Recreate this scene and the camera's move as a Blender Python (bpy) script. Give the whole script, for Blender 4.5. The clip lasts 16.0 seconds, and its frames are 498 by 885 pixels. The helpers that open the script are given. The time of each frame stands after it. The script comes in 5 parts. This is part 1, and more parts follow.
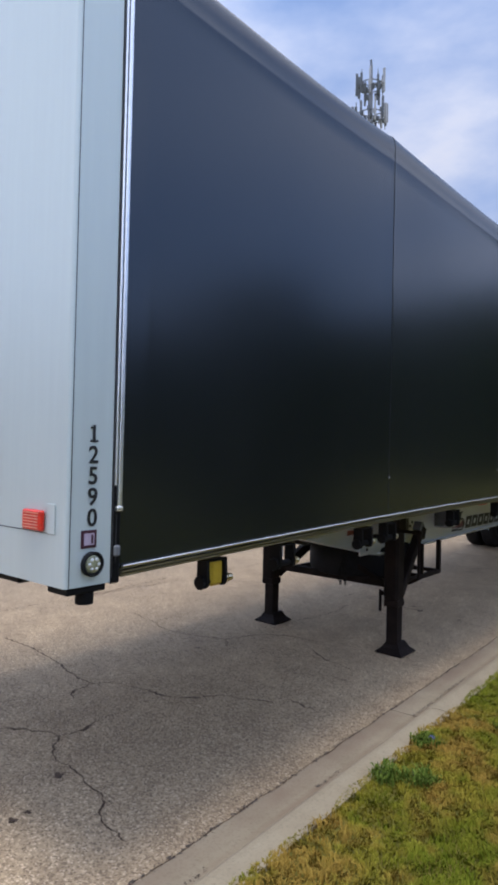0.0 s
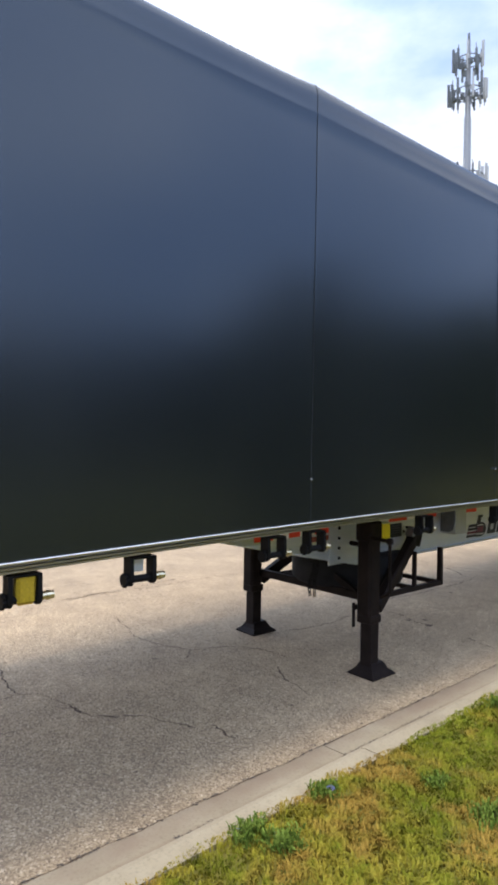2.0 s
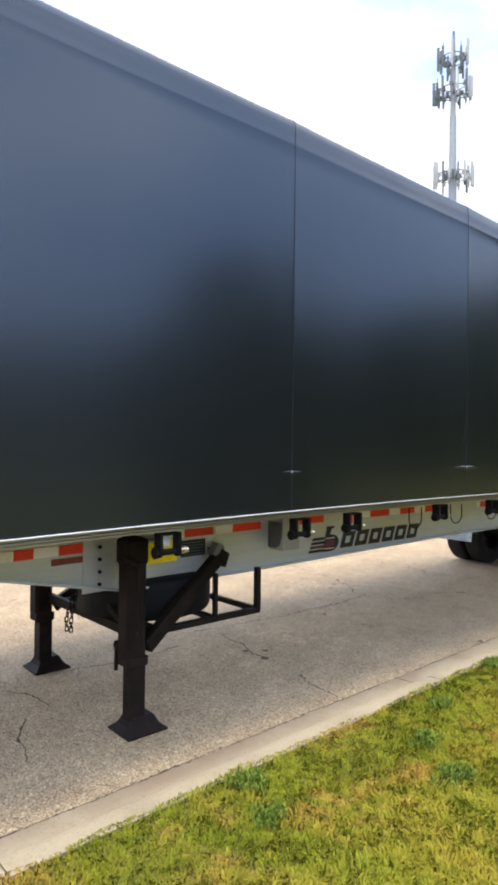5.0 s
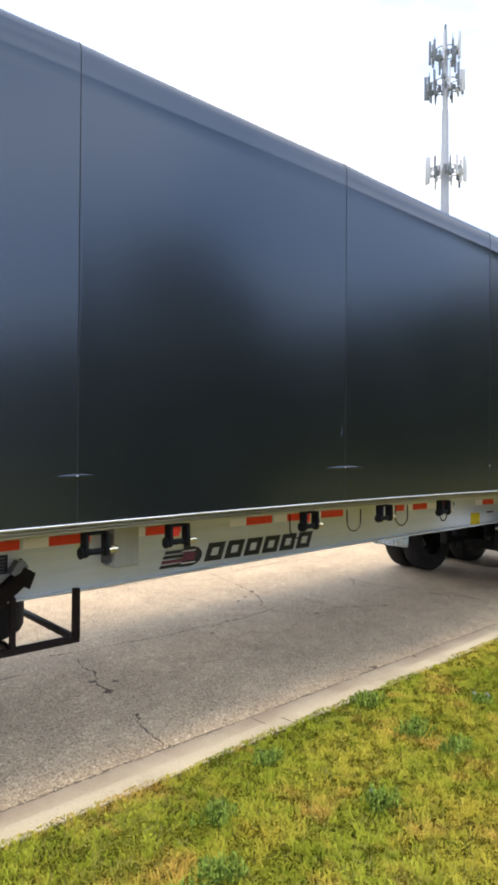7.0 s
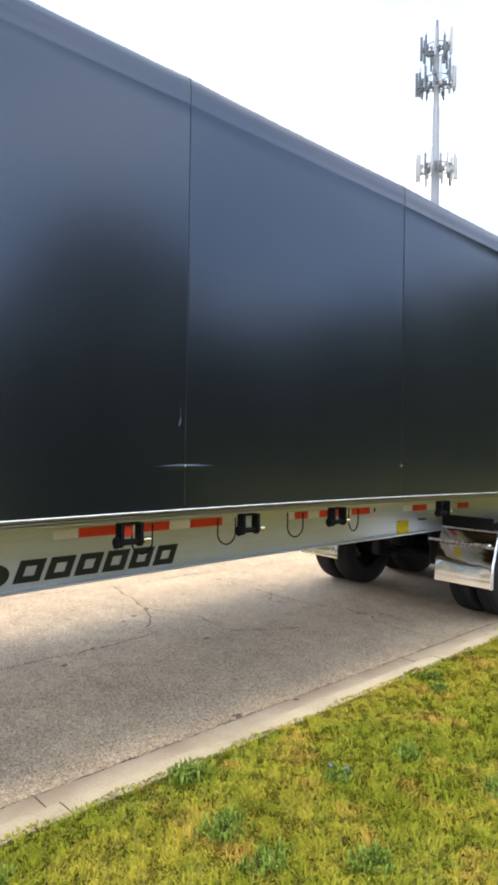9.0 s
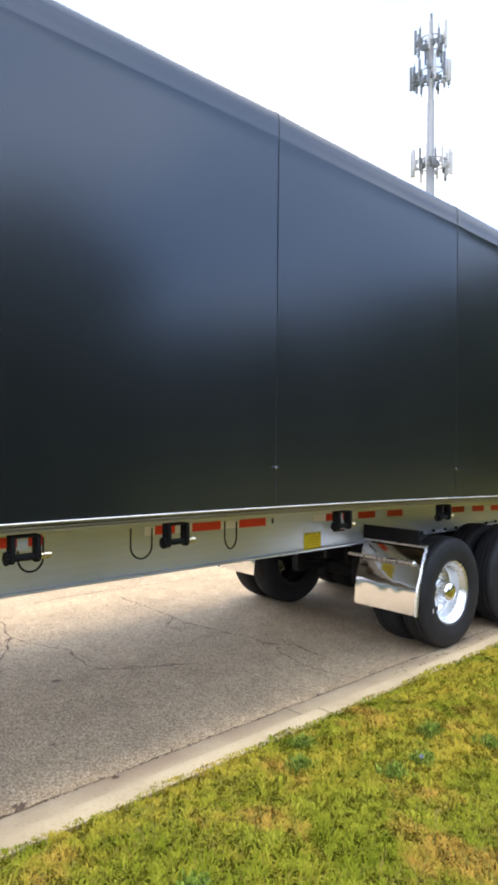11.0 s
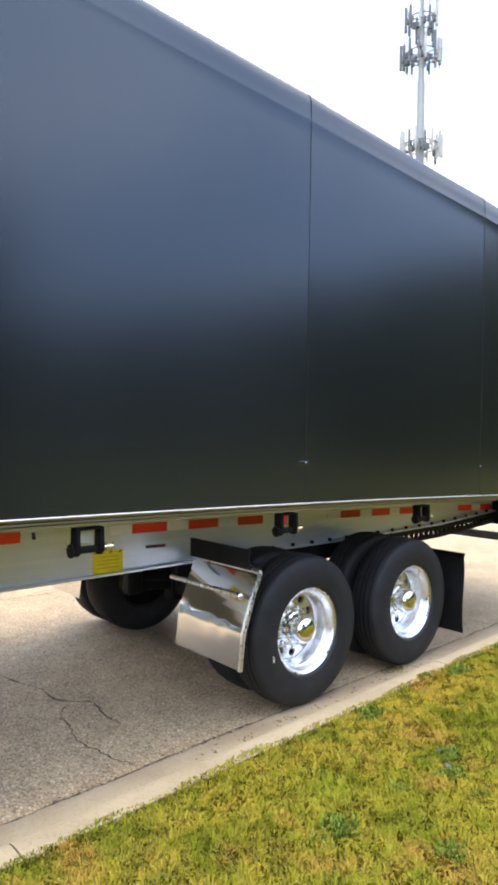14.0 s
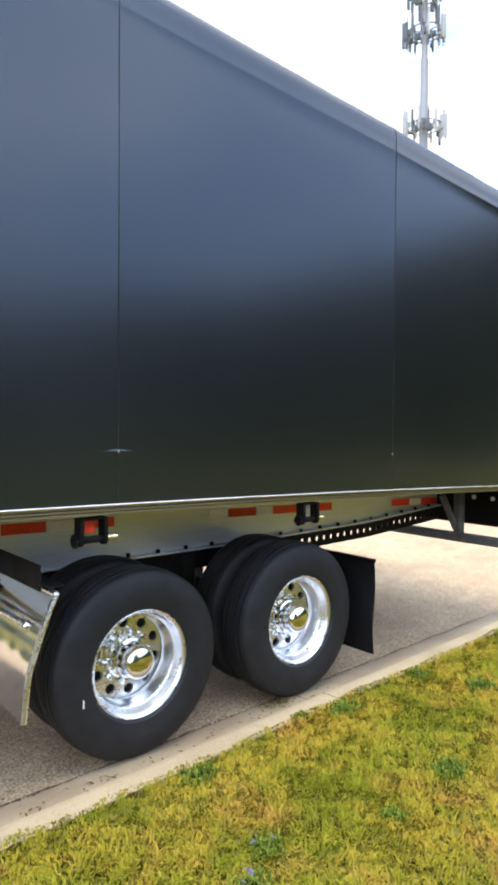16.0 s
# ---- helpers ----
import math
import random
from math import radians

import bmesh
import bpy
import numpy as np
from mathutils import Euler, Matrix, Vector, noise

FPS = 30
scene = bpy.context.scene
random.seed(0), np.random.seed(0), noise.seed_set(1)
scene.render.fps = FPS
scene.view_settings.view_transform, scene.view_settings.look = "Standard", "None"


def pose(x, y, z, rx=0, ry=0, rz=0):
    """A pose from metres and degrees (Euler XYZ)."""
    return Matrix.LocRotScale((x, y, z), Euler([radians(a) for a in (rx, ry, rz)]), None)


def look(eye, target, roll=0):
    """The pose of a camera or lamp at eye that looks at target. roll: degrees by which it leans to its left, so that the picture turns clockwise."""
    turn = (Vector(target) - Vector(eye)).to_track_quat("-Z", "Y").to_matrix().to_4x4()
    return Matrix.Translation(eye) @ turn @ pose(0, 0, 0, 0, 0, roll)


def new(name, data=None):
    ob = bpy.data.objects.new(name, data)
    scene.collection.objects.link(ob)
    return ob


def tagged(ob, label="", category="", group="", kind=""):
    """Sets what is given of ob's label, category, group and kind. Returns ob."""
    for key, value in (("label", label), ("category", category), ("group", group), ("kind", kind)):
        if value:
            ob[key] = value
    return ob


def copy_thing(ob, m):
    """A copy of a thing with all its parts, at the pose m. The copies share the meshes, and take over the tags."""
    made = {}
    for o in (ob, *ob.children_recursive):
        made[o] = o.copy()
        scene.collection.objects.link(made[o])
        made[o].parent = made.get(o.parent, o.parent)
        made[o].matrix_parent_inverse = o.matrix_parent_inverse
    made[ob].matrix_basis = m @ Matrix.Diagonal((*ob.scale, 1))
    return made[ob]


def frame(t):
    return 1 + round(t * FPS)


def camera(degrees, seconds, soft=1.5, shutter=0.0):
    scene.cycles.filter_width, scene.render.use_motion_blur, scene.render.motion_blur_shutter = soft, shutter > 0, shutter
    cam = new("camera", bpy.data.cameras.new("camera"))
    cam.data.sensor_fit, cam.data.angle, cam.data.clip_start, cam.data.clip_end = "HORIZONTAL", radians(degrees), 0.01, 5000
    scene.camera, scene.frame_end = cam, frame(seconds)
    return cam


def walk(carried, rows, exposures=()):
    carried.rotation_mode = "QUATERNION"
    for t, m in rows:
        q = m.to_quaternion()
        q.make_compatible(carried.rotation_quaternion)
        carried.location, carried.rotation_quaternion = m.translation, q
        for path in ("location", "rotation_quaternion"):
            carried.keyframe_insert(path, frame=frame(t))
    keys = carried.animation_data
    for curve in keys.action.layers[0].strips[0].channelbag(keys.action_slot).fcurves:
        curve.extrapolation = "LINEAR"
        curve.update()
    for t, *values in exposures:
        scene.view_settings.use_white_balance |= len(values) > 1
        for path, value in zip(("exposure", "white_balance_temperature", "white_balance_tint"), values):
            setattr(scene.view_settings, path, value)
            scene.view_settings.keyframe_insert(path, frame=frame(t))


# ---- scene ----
cam = camera(42.8, 16.0, soft=3.4)
PATH = [
    (0, (0.172, 0.158, 1.87), (-1.103, 1.698, 1.901), 1.3),
    (0.5, (0.335, 0.439, 1.876), (-1.011, 1.918, 1.9), 1.3),
    (1, (0.437, 0.762, 1.895), (-0.955, 2.198, 1.909), 1.3),
    (1.5, (0.613, 1.083, 1.885), (-0.881, 2.413, 1.893), 1.0),
    (2, (0.742, 1.393, 1.914), (-0.76, 2.713, 1.924), 1.0),
    (2.5, (0.769, 1.745, 1.942), (-0.733, 3.065, 1.943), 1.2),
    (3, (0.835, 2.039, 1.925), (-0.665, 3.362, 1.933), 1.1),
    (3.5, (0.939, 2.384, 1.911), (-0.561, 3.707, 1.931), 0.9),
    (3.7, (0.978, 2.505, 1.929), (-0.519, 3.831, 1.946), 1.0),
    (6, (1.2, 4.199, 1.894), (-0.302, 5.518, 1.917), 0.4),
    (6.5, (1.261, 4.549, 1.904), (-0.241, 5.87, 1.924), 0.7),
    (7, (1.337, 4.913, 1.915), (-0.165, 6.233, 1.932), 0.4),
    (7.5, (1.328, 5.282, 1.901), (-0.17, 6.606, 1.92), 0.5),
    (8, (1.334, 5.656, 1.892), (-0.165, 6.98, 1.91), 0.6),
    (8.5, (1.303, 6.066, 1.903), (-0.189, 7.398, 1.908), 1.0),
    (9, (1.246, 6.479, 1.888), (-0.245, 7.812, 1.903), 0.9),
    (9.5, (1.247, 6.891, 1.881), (-0.248, 8.219, 1.898), 0.5),
    (10, (1.23, 7.34, 1.897), (-0.267, 8.667, 1.912), 0.5),
    (10.2, (1.231, 7.499, 1.894), (-0.269, 8.822, 1.907), 0.6),
    (12.3, (0.935, 9.02, 1.878), (-0.551, 10.358, 1.9), 0.7),
    (12.5, (0.93, 9.162, 1.89), (-0.558, 10.498, 1.906), 0.8),
    (13, (0.923, 9.543, 1.878), (-0.569, 10.875, 1.878), 0.6),
    (13.5, (0.909, 9.911, 1.869), (-0.581, 11.246, 1.858), 0.7),
    (14, (0.898, 10.29, 1.872), (-0.589, 11.628, 1.856), 0.9),
    (14.5, (0.922, 10.677, 1.859), (-0.567, 12.014, 1.843), 1.0),
    (15, (0.951, 11.035, 1.864), (-0.54, 12.369, 1.849), 0.7),
    (15.5, (0.919, 11.397, 1.857), (-0.566, 12.735, 1.808), 0.8),
    (16, (0.911, 11.732, 1.843), (-0.598, 13.044, 1.794), 0.4),
]
walk(cam, [(t, look(eye, target, roll)) for t, eye, target, roll in PATH],
     exposures=((0.0, -0.29, 5900, 18), (0.5, 0.0, 5940, 16), (1.0, 0.21, 5990, 15), (1.5, 0.32, 6060, 15), (2.5, 0.51, 6200, 15), (3.5, 0.67, 6290, 14), (6.0, 0.90, 6500, 14), (16.0, 1.03, 6480, 14)))

# ---------------------------------------------------------------- world, sun
SUN_ELEVATION, SUN_TURN = radians(79), radians(155)
BRIGHT_TURN = radians(160)
world = bpy.data.worlds.new("sky")
scene.world = world
world.use_nodes = True
wn, wl = world.node_tree.nodes, world.node_tree.links
wn.clear()
sky = wn.new("ShaderNodeTexSky")
sky.sky_type = "NISHITA"
sky.sun_disc = False
sky.sun_elevation, sky.sun_rotation = SUN_ELEVATION, SUN_TURN
sky_bg = wn.new("ShaderNodeBackground")
sky_bg.inputs["Strength"].default_value = 0.14
wl.new(sky.outputs[0], sky_bg.inputs["Color"])
way = wn.new("ShaderNodeTexCoord")
flat = wn.new("ShaderNodeMapping")
flat.inputs["Scale"].default_value = (1.0, 1.0, 2.2)
wl.new(way.outputs["Generated"], flat.inputs["Vector"])
billow = wn.new("ShaderNodeTexNoise")
billow.inputs["Scale"].default_value = 2.6
billow.inputs["Detail"].default_value = 7
billow.inputs["Roughness"].default_value = 0.52
wl.new(flat.outputs[0], billow.inputs["Vector"])
cover = wn.new("ShaderNodeValToRGB")
cover.color_ramp.elements[0].position, cover.color_ramp.elements[1].position = 0.34, 0.60
cover.color_ramp.elements[0].color = (0.5, 0.5, 0.5, 1)
wl.new(billow.outputs["Fac"], cover.inputs[0])
tone = wn.new("ShaderNodeValToRGB")
tone.color_ramp.elements[0].position, tone.color_ramp.elements[1].position = 0.38, 0.66
tone.color_ramp.elements[0].color, tone.color_ramp.elements[1].color = (0.46, 0.65, 1.0, 1), (0.95, 0.97, 0.99, 1)
wl.new(billow.outputs["Fac"], tone.inputs[0])
cloud_bg = wn.new("ShaderNodeBackground")
wl.new(tone.outputs[0], cloud_bg.inputs["Color"])
# the thin cloud is brightest to the south-east and duller away from there
facing = wn.new("ShaderNodeVectorMath")
facing.operation = "DOT_PRODUCT"
facing.inputs[1].default_value = (math.sin(BRIGHT_TURN), math.cos(BRIGHT_TURN), 0.0)
wl.new(way.outputs["Generated"], facing.inputs[0])
glow = wn.new("ShaderNodeMapRange")
glow.interpolation_type = "SMOOTHSTEP"
for key, value in (("From Min", -1.0), ("From Max", -0.2), ("To Min", 0.95), ("To Max", 2.05)):
    glow.inputs[key].default_value = value
wl.new(facing.outputs["Value"], glow.inputs["Value"])
wl.new(glow.outputs[0], cloud_bg.inputs["Strength"])
sky_mix = wn.new("ShaderNodeMixShader")
wl.new(cover.outputs[0], sky_mix.inputs[0])
wl.new(sky_bg.outputs[0], sky_mix.inputs[1])
wl.new(cloud_bg.outputs[0], sky_mix.inputs[2])
sky_out = wn.new("ShaderNodeOutputWorld")
wl.new(sky_mix.outputs[0], sky_out.inputs["Surface"])

sun = new("sun", bpy.data.lights.new("sun", "SUN"))
sun.data.energy, sun.data.angle, sun.data.color = 2.3, radians(22), (1.0, 0.92, 0.75)
# the sky's sun stands at sun_rotation clockwise from +y
sun_way = Vector((math.sin(SUN_TURN) * math.cos(SUN_ELEVATION), math.cos(SUN_TURN) * math.cos(SUN_ELEVATION), math.sin(SUN_ELEVATION)))
sun.matrix_world = look(sun_way * 60, (0, 0, 0))


# ---------------------------------------------------------------- materials
def srgb(r, g, b):
    return tuple(((v / 255) / 12.92 if v / 255 <= 0.04045 else ((v / 255 + 0.055) / 1.055) ** 2.4) for v in (r, g, b)) + (1,)


class Shade:
    """A small node builder round one Principled shader."""

    def __init__(self, name, rough=0.6, metal=0.0, spec=0.5):
        self.mat = bpy.data.materials.new(name)
        self.mat.use_nodes = True
        self.nodes, self.links = self.mat.node_tree.nodes, self.mat.node_tree.links
        self.main = self.nodes["Principled BSDF"]
        self.main.inputs["Roughness"].default_value = rough
        self.main.inputs["Metallic"].default_value = metal
        self.main.inputs["Specular IOR Level"].default_value = spec
        self.place = self.nodes.new("ShaderNodeTexCoord").outputs["Object"]

    def node(self, kind, **values):
        n = self.nodes.new(kind)
        for key, value in values.items():
            n.inputs[key].default_value = value
        return n

    def scaled(self, x, y, z):
        n = self.node("ShaderNodeMapping", Scale=(x, y, z))
        self.links.new(self.place, n.inputs["Vector"])
        return n.outputs[0]

    def noise(self, scale, detail=4.0, rough=0.55, at=None):
        n = self.node("ShaderNodeTexNoise", Scale=scale, Detail=detail, Roughness=rough)
        self.links.new(at or self.place, n.inputs["Vector"])
        return n.outputs["Fac"]

    def cells(self, scale, feature="F1", out="Distance", at=None):
        n = self.node("ShaderNodeTexVoronoi", Scale=scale)
        n.feature = feature
        self.links.new(at or self.place, n.inputs["Vector"])
        return n.outputs[out]

    def ramp(self, fac, *stops):
        n = self.nodes.new("ShaderNodeValToRGB")
        while len(n.color_ramp.elements) < len(stops):
            n.color_ramp.elements.new(0.5)
        for e, (at, colour) in zip(n.color_ramp.elements, stops):
            e.position = at
            e.color = colour if len(colour) == 4 else (*colour, 1)
        self.links.new(fac, n.inputs[0])
        return n.outputs[0]

    def grey(self, fac, a, b, lo=0.0, hi=1.0):
        n = self.node("ShaderNodeMapRange")
        for key, value in zip(("From Min", "From Max", "To Min", "To Max"), (a, b, lo, hi)):
            n.inputs[key].default_value = value
        self.links.new(fac, n.inputs["Value"])
        return n.outputs[0]

    def mix(self, fac, a, b, blend="MIX"):
        n = self.nodes.new("ShaderNodeMix")
        n.data_type, n.blend_type = "RGBA", blend
        for value, key in ((fac, 0), (a, 6), (b, 7)):
            if isinstance(value, (int, float, tuple)):
                n.inputs[key].default_value = value if not isinstance(value, tuple) or len(value) == 4 else (*value, 1)
            else:
                self.links.new(value, n.inputs[key])
        return n.outputs[2]

    def colour(self, value):
        if isinstance(value, tuple):
            self.main.inputs["Base Color"].default_value = value if len(value) == 4 else (*value, 1)
        else:
            self.links.new(value, self.main.inputs["Base Color"])
        return self

    def rough(self, value):
        self.links.new(value, self.main.inputs["Roughness"])
        return self

    def bump(self, height, strength=0.3, distance=0.01):
        n = self.node("ShaderNodeBump", Strength=strength, Distance=distance)
        self.links.new(height, n.inputs["Height"])
        self.links.new(n.outputs[0], self.main.inputs["Normal"])
        return self

    def random(self):
        return self.nodes.new("ShaderNodeObjectInfo").outputs["Random"]

    def island(self):
        return self.nodes.new("ShaderNodeNewGeometry").outputs["Random Per Island"]


def plain(name, colour, rough=0.5, metal=0.0, vary=0.15, scale=14.0, bump=0.08, spec=0.5):
    s = Shade(name, rough, metal, spec)
    dark, light = tuple(c * (1 - vary) for c in colour), tuple(min(1, c * (1 + vary)) for c in colour)
    grain = s.noise(scale, 6)
    s.colour(s.ramp(grain, (0.3, dark), (0.7, light)))
    s.rough(s.grey(s.noise(scale * 0.37, 3), 0.3, 0.7, max(0.02, rough - 0.08), min(1, rough + 0.1)))
    if bump:
        s.bump(s.noise(scale * 9, 3), bump, 0.002)
    return s.mat


def tarp_material():
    s = Shade("black_vinyl", 0.2, 0.0, 0.76)
    broad = s.noise(0.55, 3, at=s.scaled(1, 1, 0.6))
    fine = s.noise(24, 5)
    s.main.inputs["Specular Tint"].default_value = (0.70, 0.83, 1.0, 1)
    base = s.ramp(broad, (0.3, (0.0068, 0.0074, 0.0074)), (0.7, (0.0102, 0.0109, 0.0108)))
    dust = s.ramp(s.noise(3.2, 6, 0.6, s.scaled(1, 1.0, 0.35)), (0.52, (0.0, 0.0, 0.0)), (0.9, (0.006, 0.006, 0.005)))
    s.colour(s.mix(0.6, base, dust, "ADD"))
    s.rough(s.grey(s.mix(0.35, broad, fine), 0.3, 0.7, 0.20, 0.255))
    s.bump(s.mix(0.5, s.noise(420, 2), s.noise(9, 3)), 0.03, 0.002)
    return s.mat


def road_material():
    s = Shade("worn_asphalt", 0.86)
    broad = s.noise(0.45, 5, 0.6)
    middle = s.noise(3.5, 5, 0.65)
    stones = s.cells(100, out="Color")
    fine = s.noise(130, 3, 0.7)
    pick = s.nodes.new("ShaderNodeSeparateColor")
    s.links.new(stones, pick.inputs[0])
    chip = s.ramp(pick.outputs[0], (0.0, (0.212, 0.158, 0.097)), (0.25, (0.348, 0.264, 0.163)), (0.7, (0.438, 0.337, 0.208)), (0.9, (0.535, 0.417, 0.270)), (1.0, (0.68, 0.55, 0.38)))
    worn = s.ramp(broad, (0.3, (0.74, 0.72, 0.70)), (0.7, (1.12, 1.09, 1.05)))
    patch = s.ramp(middle, (0.35, (0.86, 0.84, 0.82)), (0.65, (1.08, 1.07, 1.05)))
    base = s.mix(1.0, s.mix(1.0, chip, worn, "MULTIPLY"), patch, "MULTIPLY")
    pits = s.ramp(fine, (0.28, (0.62, 0.60, 0.58)), (0.44, (1, 1, 1)))
    coarse = s.ramp(s.noise(66, 3, 0.75), (0.34, (0.22, 0.20, 0.19)), (0.41, (0.92, 0.91, 0.90)), (0.60, (1.02, 1.01, 1.0)), (0.70, (1.30, 1.30, 1.29)))
    base = s.mix(0.8, base, coarse, "MULTIPLY")
    s.colour(s.mix(0.85, base, pits, "MULTIPLY"))
    s.bump(s.mix(0.5, s.cells(60), fine), 0.6, 0.009)
    return s.mat


def concrete_material():
    s = Shade("kerb_concrete", 0.85)
    broad, fine = s.noise(1.6, 6, 0.62), s.noise(60, 5, 0.7)
    base = s.ramp(broad, (0.28, (0.240, 0.192, 0.120)), (0.5, (0.318, 0.261, 0.168)), (0.75, (0.382, 0.323, 0.216)))
    base = s.mix(0.75, base, s.ramp(fine, (0.28, (0.62, 0.6, 0.58)), (0.5, (1, 1, 1))), "MULTIPLY")
    # washed-in dirt lies along the gutter, in uneven stretches
    across = s.nodes.new("ShaderNodeVectorMath")
    across.operation = "DOT_PRODUCT"
    across.inputs[1].default_value = (1.0, 0.0185, 0.0)
    s.links.new(s.place, across.inputs[0])
    pan = s.ramp(s.grey(across.outputs["Value"], -1.90, -1.60), (0.25, (1, 1, 1)), (0.5, (0.3, 0.3, 0.3)), (0.62, (1, 1, 1)), (0.75, (0, 0, 0)))
    dirt = s.mix(1.0, pan, s.ramp(s.noise(1.1, 4, 0.6), (0.38, (0.15, 0.15, 0.15)), (0.6, (0.8, 0.8, 0.8))), "MULTIPLY")
    s.colour(s.mix(dirt, base, (0.215, 0.150, 0.095)))
    s.bump(fine, 0.3, 0.004)
    return s.mat


def soil_material():
    s = Shade("lawn_soil", 0.95)
    s.colour(s.ramp(s.noise(2.2, 6, 0.65), (0.3, (0.102, 0.104, 0.011)), (0.5, (0.150, 0.139, 0.015)), (0.72, (0.205, 0.162, 0.029))))
    s.bump(s.noise(38, 5, 0.7), 0.8, 0.03)
    return s.mat


def blade_material():
    s = Shade("grass_blade", 0.75, 0, 0.06)
    patch, tuft, spot = s.noise(0.8, 4, 0.6), s.noise(3.6, 4, 0.65), s.noise(9.0, 3, 0.6)
    own = s.island()
    ochre = s.ramp(own, (0.0, (0.218, 0.165, 0.016)), (0.5, (0.276, 0.208, 0.022)), (1.0, (0.365, 0.280, 0.042)))
    green = s.ramp(own, (0.0, (0.125, 0.144, 0.009)), (0.5, (0.166, 0.178, 0.013)), (1.0, (0.245, 0.245, 0.028)))
    deep = s.ramp(own, (0.0, (0.072, 0.098, 0.005)), (1.0, (0.135, 0.160, 0.009)))
    rust = s.ramp(own, (0.0, (0.25, 0.140, 0.026)), (1.0, (0.38, 0.228, 0.052)))
    # the verge is rusty at the trailer's nose, green along its middle and straw-coloured towards its tail
    along = s.nodes.new("ShaderNodeSeparateXYZ")
    s.links.new(s.place, along.inputs[0])
    straw, rusty = s.grey(along.outputs[1], 12.3, 14.6), s.grey(along.outputs[1], 6.5, 4.0)
    drift = s.nodes.new("ShaderNodeMath")
    drift.operation = "MULTIPLY_ADD"
    s.links.new(straw, drift.inputs[0])
    drift.inputs[1].default_value = 0.13
    s.links.new(patch, drift.inputs[2])
    blush = s.nodes.new("ShaderNodeMath")
    blush.operation = "MULTIPLY_ADD"
    s.links.new(rusty, blush.inputs[0])
    blush.inputs[1].default_value = 0.10
    s.links.new(s.noise(2.3, 3, 0.6, s.scaled(1, 1.3, 1)), blush.inputs[2])
    base = s.mix(s.grey(drift.outputs[0], 0.45, 0.68), green, ochre)
    base = s.mix(s.grey(tuft, 0.52, 0.66, 0.0, 0.8), base, ochre)
    base = s.mix(s.grey(spot, 0.48, 0.35, 0.0, 0.7), base, deep)
    base = s.mix(s.grey(s.noise(1.7, 3, 0.6), 0.51, 0.38, 0.0, 0.75), base, deep)
    base = s.mix(s.grey(blush.outputs[0], 0.55, 0.68, 0.0, 0.75), base, rust)
    s.colour(base)
    return s.mat


def leaf_material(name, dark, light):
    s = Shade(name, 0.75, 0, 0.06)
    s.colour(s.ramp(s.island(), (0.0, dark), (1.0, light)))
    return s.mat


def brushed(name, colour, rough, stretch, metal=1.0, vary=0.12):
    s = Shade(name, rough, metal)
    streak = s.noise(30, 5, 0.6, s.scaled(*stretch))
    broad = s.noise(1.7, 4, 0.6)
    lo, hi = tuple(c * (1 - vary) for c in colour), tuple(min(1, c * (1 + vary)) for c in colour)
    s.colour(s.mix(0.5, s.ramp(streak, (0.3, lo), (0.7, hi)), s.ramp(broad, (0.3, lo), (0.7, hi))))
    s.rough(s.grey(s.mix(0.5, streak, broad), 0.3, 0.7, max(0.03, rough - 0.07), rough + 0.09))
    s.bump(streak, 0.04, 0.002)
    return s.mat


# mottled black steel; the shade under the frame is put into its colour
def shaded_axle_black():
    s = Shade("shaded_black_steel", 0.75, 0, 0.2)
    s.colour(s.ramp(s.noise(9, 5, 0.65), (0.3, (0.006, 0.006, 0.006)), (0.65, (0.012, 0.011, 0.010)), (0.85, (0.026, 0.022, 0.017))))
    s.bump(s.noise(60, 4), 0.2, 0.004)
    return s.mat


def tyre_material():
    s = Shade("tyre_rubber", 0.62, 0, 0.35)
    grime = s.noise(7, 6, 0.65)
    s.colour(s.ramp(grime, (0.3, (0.010, 0.010, 0.011)), (0.62, (0.018, 0.018, 0.019)), (0.85, (0.038, 0.036, 0.033))))
    s.bump(s.noise(160, 3), 0.15, 0.002)
    return s.mat


M_TARP, M_ROAD, M_KERB, M_SOIL, M_BLADE, M_TYRE = tarp_material(), road_material(), concrete_material(), soil_material(), blade_material(), tyre_material()
M_ALU = brushed("mill_aluminium", (0.69, 0.70, 0.71), 0.42, (1, 0.05, 1), 0.62)
M_RAIL = brushed("rail_aluminium", (0.38, 0.34, 0.27), 0.40, (1, 0.04, 1))
M_EDGE = brushed("worn_bright_edge", (0.86, 0.86, 0.85), 0.32, (1, 0.04, 1))
M_SHEET = brushed("bulkhead_sheet", (0.60, 0.665, 0.64), 0.46, (1, 1, 0.05), 0.35, 0.05)
M_POLISH = brushed("polished_aluminium", (0.84, 0.85, 0.855), 0.27, (1, 1, 1), 1.0, 0.05)
M_CHROME = brushed("chrome", (0.88, 0.88, 0.87), 0.05, (1, 1, 1), 1.0, 0.03)
M_FENDER = brushed("stainless_fender", (0.70, 0.69, 0.67), 0.09, (0.1, 1, 1), 1.0, 0.06)
M_BLACK = plain("black_steel", (0.0065, 0.006, 0.006), 0.6, 0.0, 0.3, spec=0.13)
M_GEAR = plain("gear_black_paint", (0.0125, 0.0080, 0.0064), 0.65, 0.0, 0.4, 9, spec=0.14)
M_RUBBER = plain("black_rubber", (0.007, 0.007, 0.008), 0.7, 0.0, 0.25, spec=0.25)
M_SEAM = plain("seam_weld", (0.025, 0.027, 0.028), 0.85, 0.0, 0.3, spec=0.12)
M_RED = plain("red_reflector", (0.92, 0.055, 0.022), 0.45, 0.0, 0.14, 40, 0.05)
